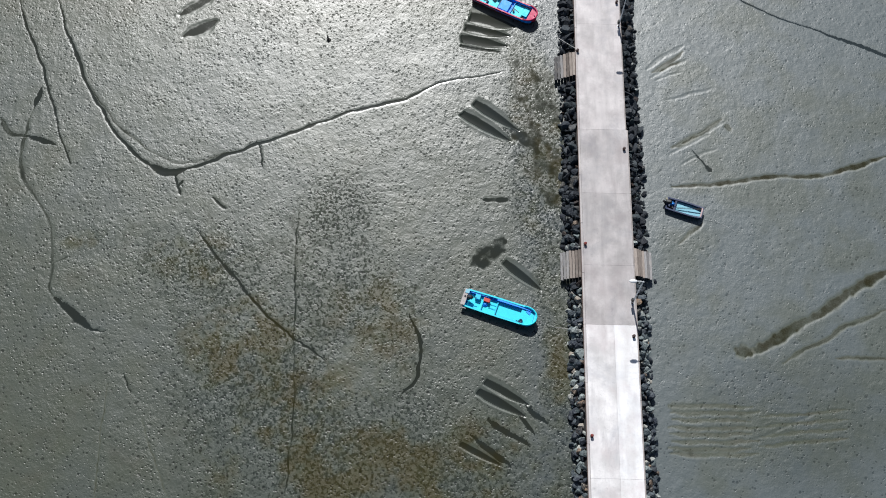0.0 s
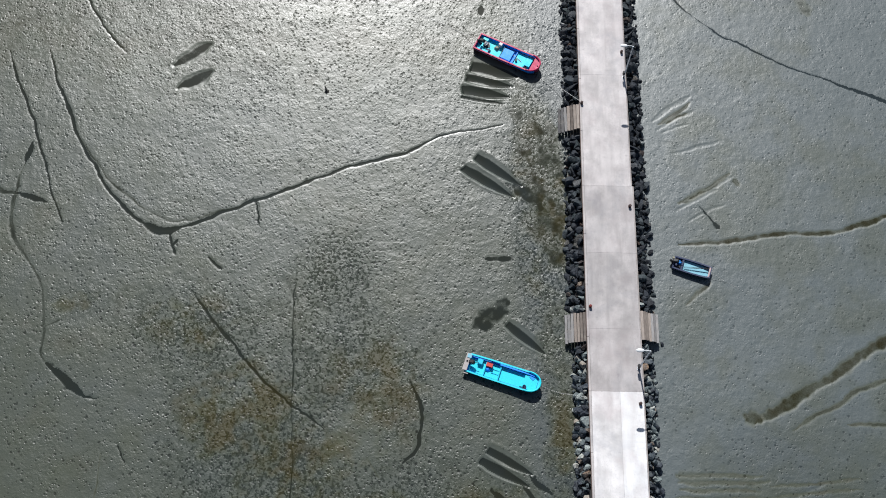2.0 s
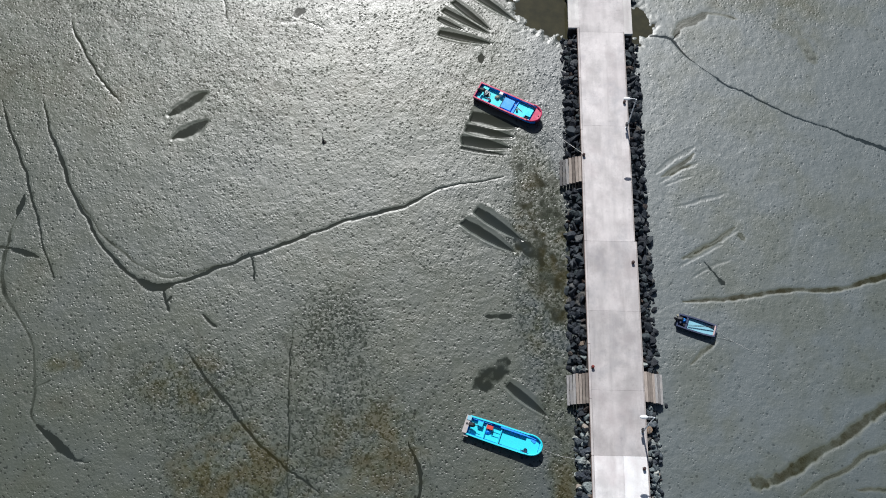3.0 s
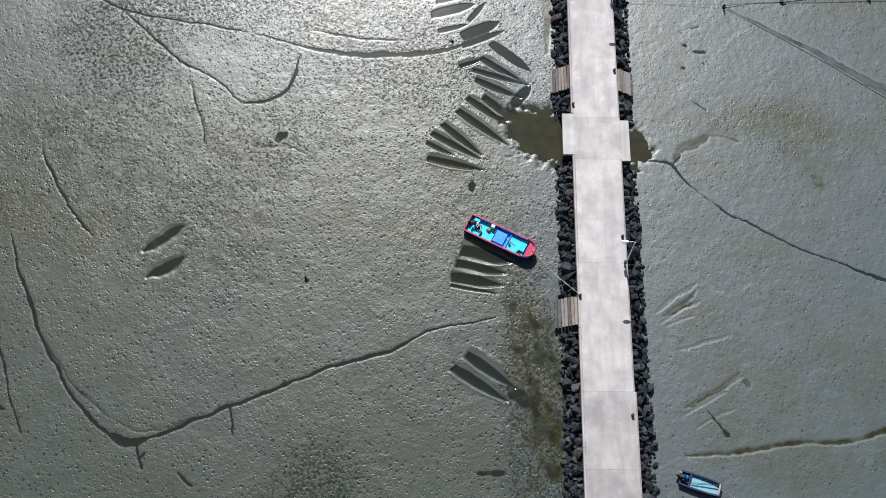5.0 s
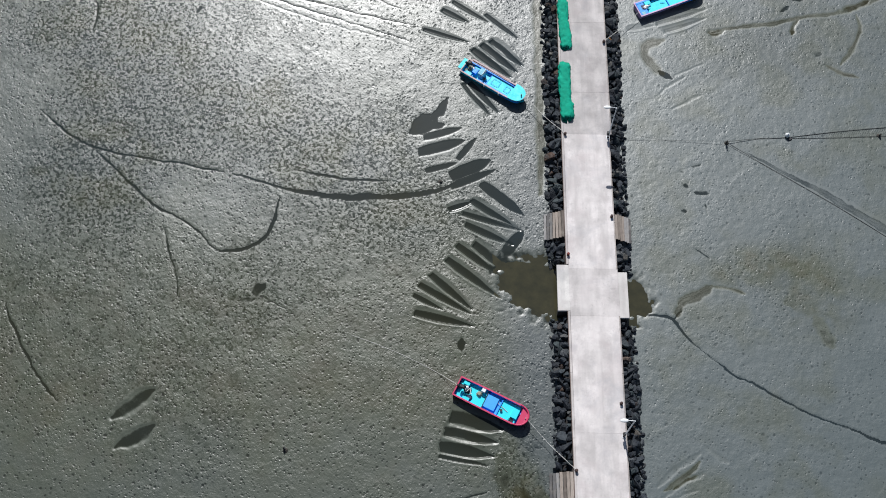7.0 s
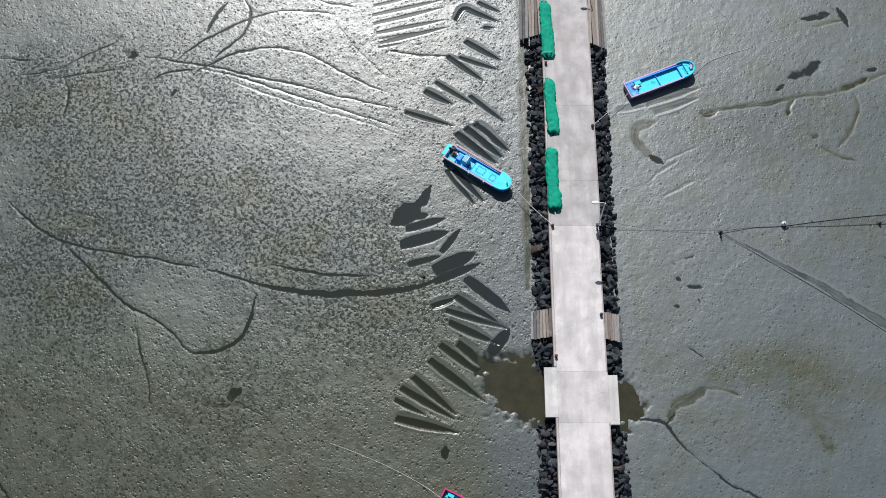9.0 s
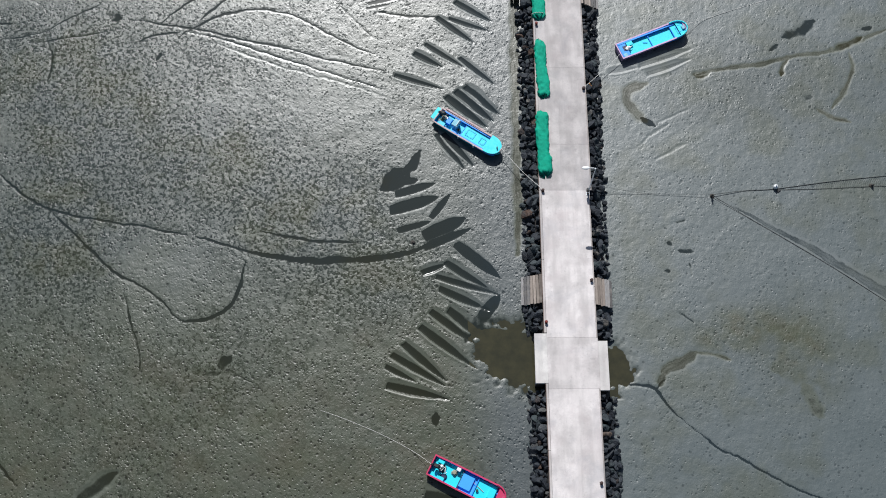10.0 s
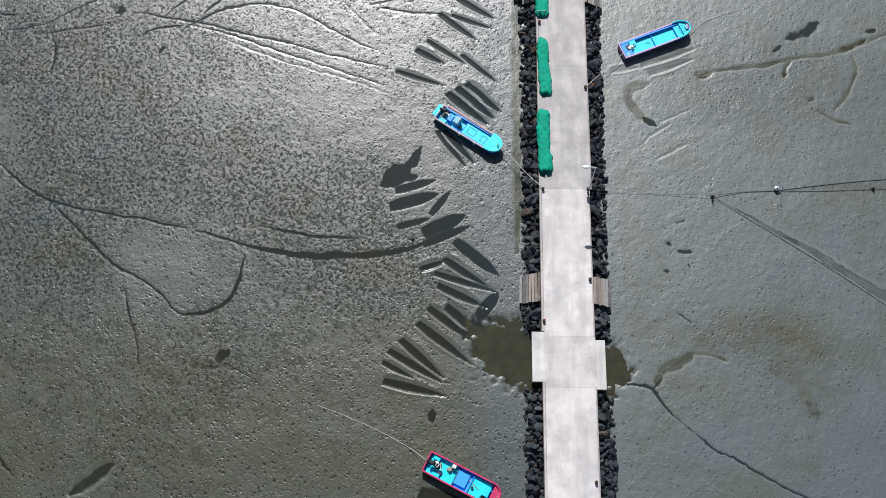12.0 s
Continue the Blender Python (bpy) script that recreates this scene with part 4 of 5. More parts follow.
# ---- rock armour ----
def rock_mesh(seed, material):
    bm = bmesh.new()
    bmesh.ops.create_icosphere(bm, subdivisions=2, radius=1)
    rnd = random.Random(seed)
    cuts = [(Vector((rnd.gauss(0, 1), rnd.gauss(0, 1), rnd.gauss(0, 1))).normalized(), rnd.uniform(0.4, 0.78)) for _ in range(12)]
    for v in bm.verts:
        p = v.co.copy()
        for n, d in cuts:
            over = p.dot(n) - d
            if over > 0:
                p -= n * over
        v.co = p * (1 + 0.06 * rnd.uniform(-1, 1))
    bmesh.ops.dissolve_limit(bm, angle_limit=radians(9), verts=bm.verts, edges=bm.edges)
    bmesh.ops.triangulate(bm, faces=bm.faces)
    me = bpy.data.meshes.new("stone")
    bm.to_mesh(me)
    bm.free()
    me.materials.append(material)
    return me


STONES = [rock_mesh(40 + k, ROCK) for k in range(14)]
DRY_STONES = [rock_mesh(40 + k, DRY_ROCK) for k in range(14)]


def riprap(side, v0, v1, near0, near1, spread, label):
    """Tumbled armour stones on one flank; those between near0 and near1 are single parts."""
    rnd = random.Random(int(v0) * 3 + side)
    bank = thing("riprap_bank", PIER, label, "riprap", "rock armour beside the pier")
    singles, verts, faces = 0, [], []
    v = v0
    while v < v1:
        for k in range(4):
            u = side * ((HALF if side < 0 else edge_right(v)) + 0.25 + spread * k + rnd.uniform(-0.12, 0.12))
            at_v = v + rnd.uniform(-0.2, 0.2) + 0.3 * (k % 2)
            z = 1.12 - 0.36 * k + rnd.uniform(-0.2, 0.22)
            blocked = any(s == side and a - 0.3 < at_v < b + 0.2 for s, a, b, _ in STEPS)
            blocked = blocked or (side < 0 and 79.0 < at_v < 84.8) or (side > 0 and 78.3 < at_v < 84.1)
            size = rnd.choice((rnd.uniform(0.22, 0.42), rnd.uniform(0.36, 0.56), rnd.uniform(0.5, 0.72))) * (1.04 if k < 3 else 0.8) * (0.9 if spread < 0.38 else 1.0)
            turn = Euler((rnd.uniform(0, 6), rnd.uniform(0, 6), rnd.uniform(0, 6)))
            m = Matrix.LocRotScale((u, at_v, z), turn, (size * rnd.uniform(0.75, 1.3), size, size * rnd.uniform(0.6, 1.05)))
            me = rnd.choice(DRY_STONES if at_v < 36 + rnd.uniform(-4, 8) else STONES)
            if blocked:
                continue
            if near0 < at_v < near1 and singles < 300:
                ob = new("stone", me)
                ob.parent = bank
                ob.matrix_basis = m
                singles += 1
            else:
                base = len(verts)
                verts += [m @ p.co for p in me.vertices]
                faces += [[base + i for i in f.vertices] for f in me.polygons]
        v += 0.56
    if verts:
        me = bpy.data.meshes.new("rubble")
        me.from_pydata(verts, [], faces)
        me.materials.append(DRY_RUBBLE if v1 < 41 else RUBBLE)
        ob = new("rubble", me)
        ob.parent = bank
        tagged(ob, "mass of smaller tumbled armour stones", kind="stuff")


# ---- boats ----
class Hull:
    """A flat-bottomed open workboat; x runs from the stern to the bow."""

    def __init__(self, length, beam, depth, stern=0.86, square=False, floor=0.3):
        self.length, self.beam, self.depth, self.stern, self.square, self.floor = length, beam, depth, stern, square, floor

    def half(self, s):
        w = self.stern + (1 - self.stern) * math.sin(min(s / 0.45, 1) * math.pi / 2)
        if self.square:
            w *= 1 - 0.16 * max(0, (s - 0.55) / 0.45) ** 2
        elif s > 0.83:
            w *= max(0.0, 1 - ((s - 0.83) / 0.17) ** 2.2) ** 0.5
        return max(w * self.beam / 2, 0.04)

    def sheer(self, s):
        return self.depth * (0.86 + 0.14 * s + (0.16 * max(0, (s - 0.6) / 0.4) ** 2))

    def stations(self, a=0.0, b=1.0, n=26):
        ss = [a + (b - a) * k / n for k in range(n + 1)]
        return ss if self.square else sorted(set(ss + [s for s in (0.9, 0.94, 0.97, 0.985, 0.995) if a < s < b]))

    def build(self, parent, outside, inside, rail, rail_label=""):
        rings = []
        for s in [0.0, 0.018] + self.stations(0.02, 0.975 if self.square else 0.955) + ([0.98, 1.0] if self.square else [0.96, 0.975, 0.99, 1.0]):
            w, zs = self.half(s), self.sheer(s)
            solid = s < 0.019 or s > (0.976 if self.square else 0.957)
            zi = zs - 0.03 if solid else self.floor
            t = min(0.09, w * 0.5)
            rise_bow = 0.3 * self.depth * max(0, (s - 0.7) / 0.3) ** 2
            zb = rise_bow
            x = s * self.length
            wc = w * (0.8 - 0.25 * max(0, (s - 0.6) / 0.4))
            rings.append([(x, -w, zs), (x, -wc, zb), (x, wc, zb), (x, w, zs), (x, w - t, zs), (x, (w - t) * 0.97, zi), (x, -(w - t) * 0.97, zi), (x, -(w - t), zs)])
        bm, strips = loft(rings)
        for strip, ring in zip(strips, rings):
            for k in (4, 5, 6):
                strip[k].material_index = 1 if ring[5][2] < ring[4][2] - 0.05 else 0
        part("hull", bm, [outside, inside], parent)
        ss = self.stations()
        outline = [(s * self.length, self.half(s), self.sheer(s)) for s in ss]
        way = outline + [(x, -y, z) for x, y, z in outline[::-1]]
        rings = []
        for x, y, z in way:
            k = max(0.0, 1 - 0.12 / max(abs(y), 0.13))
            rings.append([(x + (0.03 if x > self.length * 0.97 else 0), y + math.copysign(0.04, y), z - 0.04), (x + (0.03 if x > self.length * 0.97 else 0), y + math.copysign(0.03, y), z + 0.035),
                          (x - (0.1 if abs(y) < 0.3 and x > self.length / 2 else 0), y * k, z + 0.035), (x - (0.1 if abs(y) < 0.3 and x > self.length / 2 else 0), y * k, z - 0.02)])
        bm, _ = loft(rings)
        part("gunwale", bm, rail, parent, rail_label)
        bm = bar((0.12, 2 * self.half(0) + 0.06, 0.06), (0.05, 0, self.sheer(0) + 0.012), bevel=0.012)
        part("transom_cap", bm, rail, parent)

    def bow_rail(self, parent, a, material, label=""):
        """A rounded rail round the bow from station a, just above the gunwale."""
        ss = [a + (0.995 - a) * k / 10 for k in range(11)]
        side = [(s * self.length, self.half(s) - 0.03, self.sheer(s) + 0.05) for s in ss]
        return part("bow_rail", tube(side + [(x, -y, z) for x, y, z in side[::-1]], 0.075, 8), material, parent, label)

    def bench(self, parent, a, b, side, z, width, material, label=""):
        """A narrow side deck along the inside of one wall."""
        rings = []
        for s in self.stations(a, b, 12):
            x, w = s * self.length, self.half(s) - 0.1
            i = max(w - width, 0.02)
            rings.append([(x, side * p, q) for p, q in ((w, z - 0.12), (w, z), (i, z), (i, z - 0.12))][::side])
        bm, _ = loft(rings)
        return part("side_bench", bm, material, parent, label)

    def deck(self, name, parent, a, b, z, material, label="", inset=0.1):
        rings = []
        for s in self.stations(a, b, 10):
            w = max(self.half(s) - inset, 0.02)
            x = s * self.length
            rings.append([(x, -w, z - 0.05), (x, w, z - 0.05), (x, w, z), (x, -w, z)])
        bm, _ = loft(rings)
        return part(name, bm, material, parent, label)


def outboard(parent, x, y, z, cowl=BLACK, tilt=-35):
    motor = part("outboard_motor", bar((0.22, 0.2, 0.75), (x - 0.25, y, z - 0.25), (0, tilt, 0), 0.03), BLACK, parent, "black outboard motor tilted up")
    bm = bar((0.62, 0.4, 0.42), (x + 0.08, y, z + 0.2), (0, tilt * 0.6, 0), 0.09)
    part("cowl", bm, cowl, motor)
    part("tiller", tube([(x + 0.3, y, z + 0.15), (x + 0.75, y + 0.12, z + 0.3)], 0.03), BLACK, motor)
    return motor


def crate(name, parent, at, size, material, label=""):
    bm = bar(size, (at[0], at[1], at[2] + size[2] / 2), bevel=0.03)
    box = part(name, bm, material, parent, label)
    part("lid", bar((size[0] + 0.03, size[1] + 0.03, 0.04), (at[0], at[1], at[2] + size[2] + 0.02), bevel=0.012), material, box)
    return box


def hatch(parent, x, y, z, length, width, material):
    bm = bmesh.new()
    for s in (-1, 1):
        bar((length, 0.03, 0.025), (x, y + s * width / 2, z + 0.012), bm=bm)
        bar((0.03, width, 0.025), (x + s * length / 2, y, z + 0.0125), bm=bm)
    part("hatch_rim", bm, material, parent)


def coil(parent, name, x, y, z, radius, material, turns=4, label=""):
    pts = []
    for k in range(turns * 12):
        a, r = k * math.pi / 6, radius * (0.55 + 0.45 * math.sin(k * 0.61))
        pts.append((x + r * math.cos(a), y + r * math.sin(a), z + 0.03 + 0.012 * k / 6))
    return part(name, tube(pts, 0.03, 5), material, parent, label)


def afloat(stern, bow, sink=0.05):
    """The pose of a hull from its stern to its bow, resting in the mud."""
    d = Vector((bow[0] - stern[0], bow[1] - stern[1]))
    return pose(stern[0], stern[1], -sink, 0, 0, math.degrees(math.atan2(d.y, d.x))), d.length


FLEET = "workboats aground on the mud"

# cyan boat with the red box
at, size = afloat((2.66, 34.93), (9.7, 32.45))
boat = thing("workboat", at, "cyan open workboat with a red box, aground on mud", "boat", FLEET)
h = Hull(size, 2.0, 0.85, 0.93)
h.build(boat, CYAN, BLUE, BRIGHT)
h.deck("floor_deck", boat, 0.03, 0.45, 0.36, BRIGHT, inset=0.27)
h.deck("mid_deck", boat, 0.44, 0.78, 0.4, BRIGHT, inset=0.27)
h.deck("fore_deck", boat, 0.775, 0.955, 0.66, BRIGHT, inset=0.16)
h.bench(boat, 0.42, 0.9, 1, 0.8, 0.2, BLUE)
h.bench(boat, 0.05, 0.3, 1, 0.7, 0.14, BLUE)
h.bench(boat, 0.5, 0.86, -1, 0.66, 0.12, BLUE)
part("thwart", bar((0.12, 1.72, 0.34), (0.44 * size, 0, 0.46), bevel=0.015), CYAN, boat)
part("thwart", bar((0.1, 1.72, 0.3), (0.24 * size, 0, 0.45), bevel=0.015), CYAN, boat)
part("stern_board", bar((0.46, 1.78, 0.05), (-0.1, 0, 0.83), bevel=0.012), SILT, boat, "mud-stained wooden stern board")
part("stern_pad", bar((0.42, 0.42, 0.06), (0.0, 0.62, 0.89), bevel=0.015), PALE, boat, "pale blue stern corner pad")
part("bench_slat", bar((0.9, 0.05, 0.04), (2.9, 0.2, 0.42), bevel=0.01), CYAN, boat)
part("bench_slat", bar((0.9, 0.05, 0.04), (2.9, -0.2, 0.42), bevel=0.01), CYAN, boat)
part("stern_bracket", bar((0.5, 0.35, 0.1), (0.12, -0.98, 0.6), bevel=0.02), SILT, boat)
outboard(boat, 0.32, 0.05, 0.82)
crate("fish_box", boat, (1.15, 0.45, 0.44), (0.5, 0.45, 0.3), CYAN)
crate("tool_box", boat, (2.12, 0.4, 0.44), (0.62, 0.36, 0.3), RED, "red plastic box")
part("net_pile", rod(0.3, 0.12, 0.16, (2.05, 0.05, 0.44), sides=9), BLUE, boat, "small blue net pile")
h.bow_rail(boat, 0.8, BRIGHT)
part("bow_step", bar((0.5, 0.3, 0.05), (0.87 * size, 0.52, 0.685), (0, 0, -28), 0.01), BLUE, boat)
coil(boat, "rope_coil", 0.8 * size, -0.62, 0.68, 0.22, NAVY, 4, "dark rope coil")
part("cleat", bar((0.3, 0.08, 0.1), (0.76 * size, -0.72, 0.73), bevel=0.02), BLACK, boat)
part("cleat", bar((0.16, 0.1, 0.16), (0.455 * size, -0.8, 0.62), bevel=0.02), BLACK, boat)

# red boat
at, size = afloat((4.42, 72.25), (11.25, 68.58))
boat = thing("workboat", at, "crimson-sided open workboat with cluttered blue deck, aground on mud", "boat", FLEET)
h = Hull(size, 2.15, 0.88, 0.96)
h.build(boat, CRIMSON, BLUE, CRIMSON)
h.deck("floor_deck", boat, 0.03, 0.4, 0.36, BRIGHT)
h.deck("mid_deck", boat, 0.41, 0.62, 0.34, MID_BLUE)
h.deck("fore_deck", boat, 0.62, 0.86, 0.48, BRIGHT, inset=0.18)
h.deck("bow_deck", boat, 0.885, 0.985, 0.86, CRIMSON)
part("thwart", bar((0.1, 1.85, 0.3), (0.61 * size, 0, 0.47), bevel=0.015), BLUE, boat)
part("thwart", bar((0.1, 1.85, 0.26), (0.405 * size, 0, 0.45), bevel=0.015), NAVY, boat)
outboard(boat, 0.55, 0.05, 0.85)
part("tarpaulin", rod(0.32, 0.16, 0.3, (2.35, 0.28, 0.36), sides=8), SAND, boat, "crumpled khaki tarpaulin")
crate("winch_box", boat, (2.62, 0.72, 0.36), (0.36, 0.3, 0.5), WHITE, "white winch box")
part("rag_heap", rod(0.42, 0.2, 0.24, (1.15, 0.15, 0.36), sides=9), BLACK, boat, "black heap of rags")
part("net_pile", rod(0.36, 0.2, 0.2, (1.6, -0.5, 0.36), sides=9), NAVY, boat, "dark net pile")
crate("fish_box", boat, (0.8, 0.7, 0.36), (0.6, 0.36, 0.26), BRIGHT)
crate("fish_box", boat, (1.35, -0.75, 0.36), (0.7, 0.3, 0.22), BRIGHT)
crate("engine_box", boat, (3.75, 0.0, 0.34), (1.2, 1.3, 0.2), MID_BLUE, "blue engine box")
crate("bow_locker", boat, (0.82 * size, 0.05, 0.48), (0.62, 0.95, 0.2), BRIGHT, "bright cyan bow locker")
h.bow_rail(boat, 0.84, CRIMSON)
part("sack", rod(0.2, 0.1, 0.22, (1.0, 0.3, 0.55), (20, 30, 0), 8), WHITE, boat, "crumpled white sack")
part("hose", tube([(0.7 + 0.09 * k, 0.1 + 0.3 * math.sin(k * 1.1), 0.66) for k in range(12)], 0.035, 5), WHITE, boat, "pale hose")
coil(boat, "rope_coil", 0.8 * size, -0.68, 0.5, 0.26, BLACK, 4, "black rope coil")
part("bailer", rod(0.11, 0.13, 0.2, (5.0, -0.25, 0.48)), BLACK, boat)
part("post", bar((0.09, 0.09, 0.3), (0.965 * size, 0.0, 0.98), bevel=0.015), ROSE, boat)
part("gaff", tube([(4.4, 0.28, 0.52), (5.6, -0.1, 0.54)], 0.03), ROSE, boat)

# cyan boat with the console
at, size = afloat((6.15, 109.6), (12.68, 104.95))
boat = thing("workboat", at, "cyan workboat with steering console and rose rails, aground on mud", "boat", FLEET)
h = Hull(size, 2.0, 0.88, 0.95)
h.build(boat, CYAN, BLUE, ROSE, "faded rose rail")
h.deck("floor_deck", boat, 0.03, 0.42, 0.36, CYAN, inset=0.26)
h.deck("mid_deck", boat, 0.42, 0.8, 0.6, BRIGHT, inset=0.26)
h.deck("bow_deck", boat, 0.8, 0.995, 1.07, BRIGHT, inset=-0.05)
h.bench(boat, 0.06, 0.8, 1, 0.78, 0.16, BLUE)
h.bench(boat, 0.3, 0.8, -1, 0.78, 0.2, BLUE)
part("stern_platform", bar((0.5, 1.5, 0.07), (-0.2, 0.05, 0.75), bevel=0.03), BRIGHT, boat)
outboard(boat, 0.45, 0.35, 0.85)
console = crate("console", boat, (2.35, 0.05, 0.36), (0.62, 0.8, 0.85), PALE, "pale steering console")
part("windscreen", bar((0.05, 0.78, 0.36), (2.68, 0.05, 1.36), (0, -18, 0), 0.01), WHITE, console)
part("wheel", rod(0.18, 0.18, 0.04, (2.02, 0.05, 1.05), (0, -70, 0)), BLACK, console)
crate("seat_box", boat, (1.5, 0.05, 0.36), (0.5, 0.7, 0.4), BLUE, "blue seat box")
crate("fish_box", boat, (0.95, -0.6, 0.36), (0.7, 0.4, 0.24), CYAN)
crate("fish_box", boat, (1.6, 0.65, 0.36), (0.9, 0.36, 0.2), BRIGHT)
part("rag_heap", rod(0.36, 0.18, 0.2, (0.75, 0.3, 0.36), sides=9), SAND, boat, "crumpled sacking")
part("rubbing_strake", bar((0.62 * size, 0.2, 0.09), (0.37 * size, 1.07, 0.86), bevel=0.02), ROSE, boat, "broad faded rose rubbing strake")
coil(boat, "rope_coil", 0.62, -0.25, 0.38, 0.26, SAND, 5, "coiled tan rope")
part("grab_rail", tube([(2.62, -0.36, 1.2), (2.62, -0.36, 1.5), (2.62, 0.46, 1.5), (2.62, 0.46, 1.2)], 0.025), WHITE, boat, "white grab rail")
part("fuel_can", bar((0.34, 0.26, 0.3), (1.05, 0.25, 0.51), bevel=0.04), WHITE, boat, "white fuel can")
hatch(boat, 0.53 * size, 0.05, 0.68, 0.95, 0.75, BLUE)
hatch(boat, 0.72 * size, 0.0, 0.68, 0.6, 0.7, BLUE)
part("thwart", bar((0.08, 1.7, 0.26), (0.42 * size, 0, 0.5), bevel=0.015), BLUE, boat)
part("post", rod(0.07, 0.07, 0.28, (0.95 * size, 0.0, 1.06)), BLACK, boat)
part("bailer", rod(0.13, 0.15, 0.24, (2.95, -0.35, 0.66)), BLACK, boat)
for x in (0.42, 0.66):
    part("fender", bar((0.12, 0.16, 0.42), (x * size, -1.06, 0.7), bevel=0.03), WHITE, boat)
part("fender", bar((0.16, 0.12, 0.3), (0.83 * size, 0.95, 0.88), bevel=0.03), WHITE, boat)

# cyan boat with lilac rails
at, size = afloat((26.45, 116.7), (34.2, 119.7))
boat = thing("workboat", at, "bright cyan workboat with lilac rails, aground on mud", "boat", FLEET)
h = Hull(size, 2.05, 0.88, 0.98)
h.build(boat, LILAC, BLUE, LILAC, "lilac painted rail")
h.deck("floor_deck", boat, 0.03, 0.8, 0.5, BRIGHT, inset=0.24)
h.deck("bow_deck", boat, 0.875, 0.955, 0.86, BRIGHT, inset=0.1)
h.deck("fore_deck", boat, 0.79, 0.875, 0.7, BRIGHT, inset=0.16)
h.bow_rail(boat, 0.8, BRIGHT, "cyan bow rail")
hatch(boat, 0.89 * size, 0.0, 0.86, 0.55, 0.8, BLUE)
crate("bow_box", boat, (0.945 * size, -0.1, 0.86), (0.3, 0.42, 0.14), PALE, "pale bow box")
h.bench(boat, 0.02, 0.86, 1, 0.82, 0.2, BLUE)
h.bench(boat, 0.02, 0.5, -1, 0.7, 0.1, BLUE)
part("stern_locker", bar((0.9, 1.7, 0.12), (0.6, 0, 0.72), bevel=0.02), BLUE, boat, "royal blue stern locker")
part("thwart", bar((0.07, 1.8, 0.12), (0.46 * size, 0, 0.6), bevel=0.01), BLUE, boat)
part("thwart", bar((0.07, 1.8, 0.16), (0.79 * size, 0, 0.64), bevel=0.01), BLUE, boat)
crate("fish_box", boat, (0.18 * size, 0.5, 0.56), (0.7, 0.5, 0.2), BRIGHT)
crate("engine_box", boat, (0.1 * size, 0.1, 0.56), (0.5, 0.6, 0.2), NAVY, "navy engine box")
part("tarpaulin", bar((0.55, 0.34, 0.12), (0.12 * size, 0.0, 0.84), (8, 12, 28), 0.05), WHITE, boat, "crumpled white tarpaulin")
part("sack", rod(0.28, 0.14, 0.26, (0.14 * size, -0.05, 0.74), (0, 24, 30), 9), WHITE, boat, "crumpled white sack")
part("oar", tube([(0.1 * size, -0.3, 0.79), (0.2 * size, 0.1, 0.82)], 0.035), WHITE, boat)
crate("stern_box", boat, (0.06 * size, -0.7, 0.56), (0.4, 0.4, 0.2), PALE, "pale stern box")
part("gaff", tube([(0.36 * size, 0.1, 0.6), (0.42 * size, -0.1, 0.6)], 0.03), BLUE, boat)
part("post", bar((0.1, 0.1, 0.3), (0.975 * size, 0, 1.2), bevel=0.02), ROSE, boat)

# small skiff
at, size = afloat((24.05, 45.42), (27.68, 44.1), 0.03)
boat = thing("skiff", at, "small navy skiff with pale blue inside, aground on mud", "boat")
h = Hull(size, 1.45, 0.6, 0.92, True, 0.18)
h.build(boat, NAVY, NAVY, NAVY)
h.deck("floor_deck", boat, 0.26, 0.96, 0.3, PALE, "pale blue floor boards", 0.09)
part("thwart", bar((0.2, 1.28, 0.05), (0.24 * size, 0, 0.5), bevel=0.012), NAVY, boat)
part("bow_board", bar((0.16, 1.12, 0.06), (0.965 * size, 0, 0.68), bevel=0.012), ROSE, boat, "pale worn bow board")
part("oar", tube([(0.3 * size, -0.28, 0.46), (0.95 * size, 0.36, 0.66)], 0.028), DRIFT, boat)
part("oar", tube([(0.28 * size, -0.2, 0.47), (0.95 * size, 0.44, 0.68)], 0.022), DRIFT, boat)
outboard(boat, 0.1, 0.05, 0.58)
part("rag_heap", rod(0.26, 0.12, 0.2, (0.6, 0.2, 0.3), sides=8), BLUE, boat, "blue bundle")
part("fuel_tank", bar((0.4, 0.3, 0.22), (0.62, -0.28, 0.36), bevel=0.04), BLACK, boat)
part("stern_pad", rod(0.14, 0.12, 0.12, (-0.12, 0.42, 0.5)), SAND, boat)


# ---- lamps and bollards on the pier ----
def street_lamp(x, y):
    u, v = pier_spot(x, y)
    ob = thing("street_lamp", on_pier(min(u, edge_right(v) - 0.2), v), "tall galvanised street lamp at the pier's edge", "lamp", "street lamps along the pier")
    part("base_plate", bar((0.34, 0.34, 0.04), (0, 0, 0.02), bevel=0.01), STEEL, ob)
    part("pole", rod(0.085, 0.055, 6.1, (0, 0, 0.03)), STEEL, ob)
    part("arm", tube([(0, 0, 6.05), (-0.2, 0, 6.2), (-0.7, 0, 6.24)], 0.045), WHITE, ob)
    bm = bmesh.new()
    bmesh.ops.create_uvsphere(bm, u_segments=14, v_segments=8, radius=1, matrix=pose(-0.98, 0, 6.24) @ Matrix.Diagonal((0.4, 0.19, 0.11, 1)))
    head = part("lamp_head", bm, WHITE, ob, "white lamp head")
    part("lens", bar((0.44, 0.22, 0.03), (-0.98, 0, 6.15), bevel=0.01), STEEL, head)
    part("control_box", bar((0.22, 0.3, 0.5), (-0.12, 0, 0.9), bevel=0.02), BLACK, ob, "dark control box")
    part("collar", rod(0.13, 0.1, 0.25, (0, 0, 0.04)), IRON, ob)


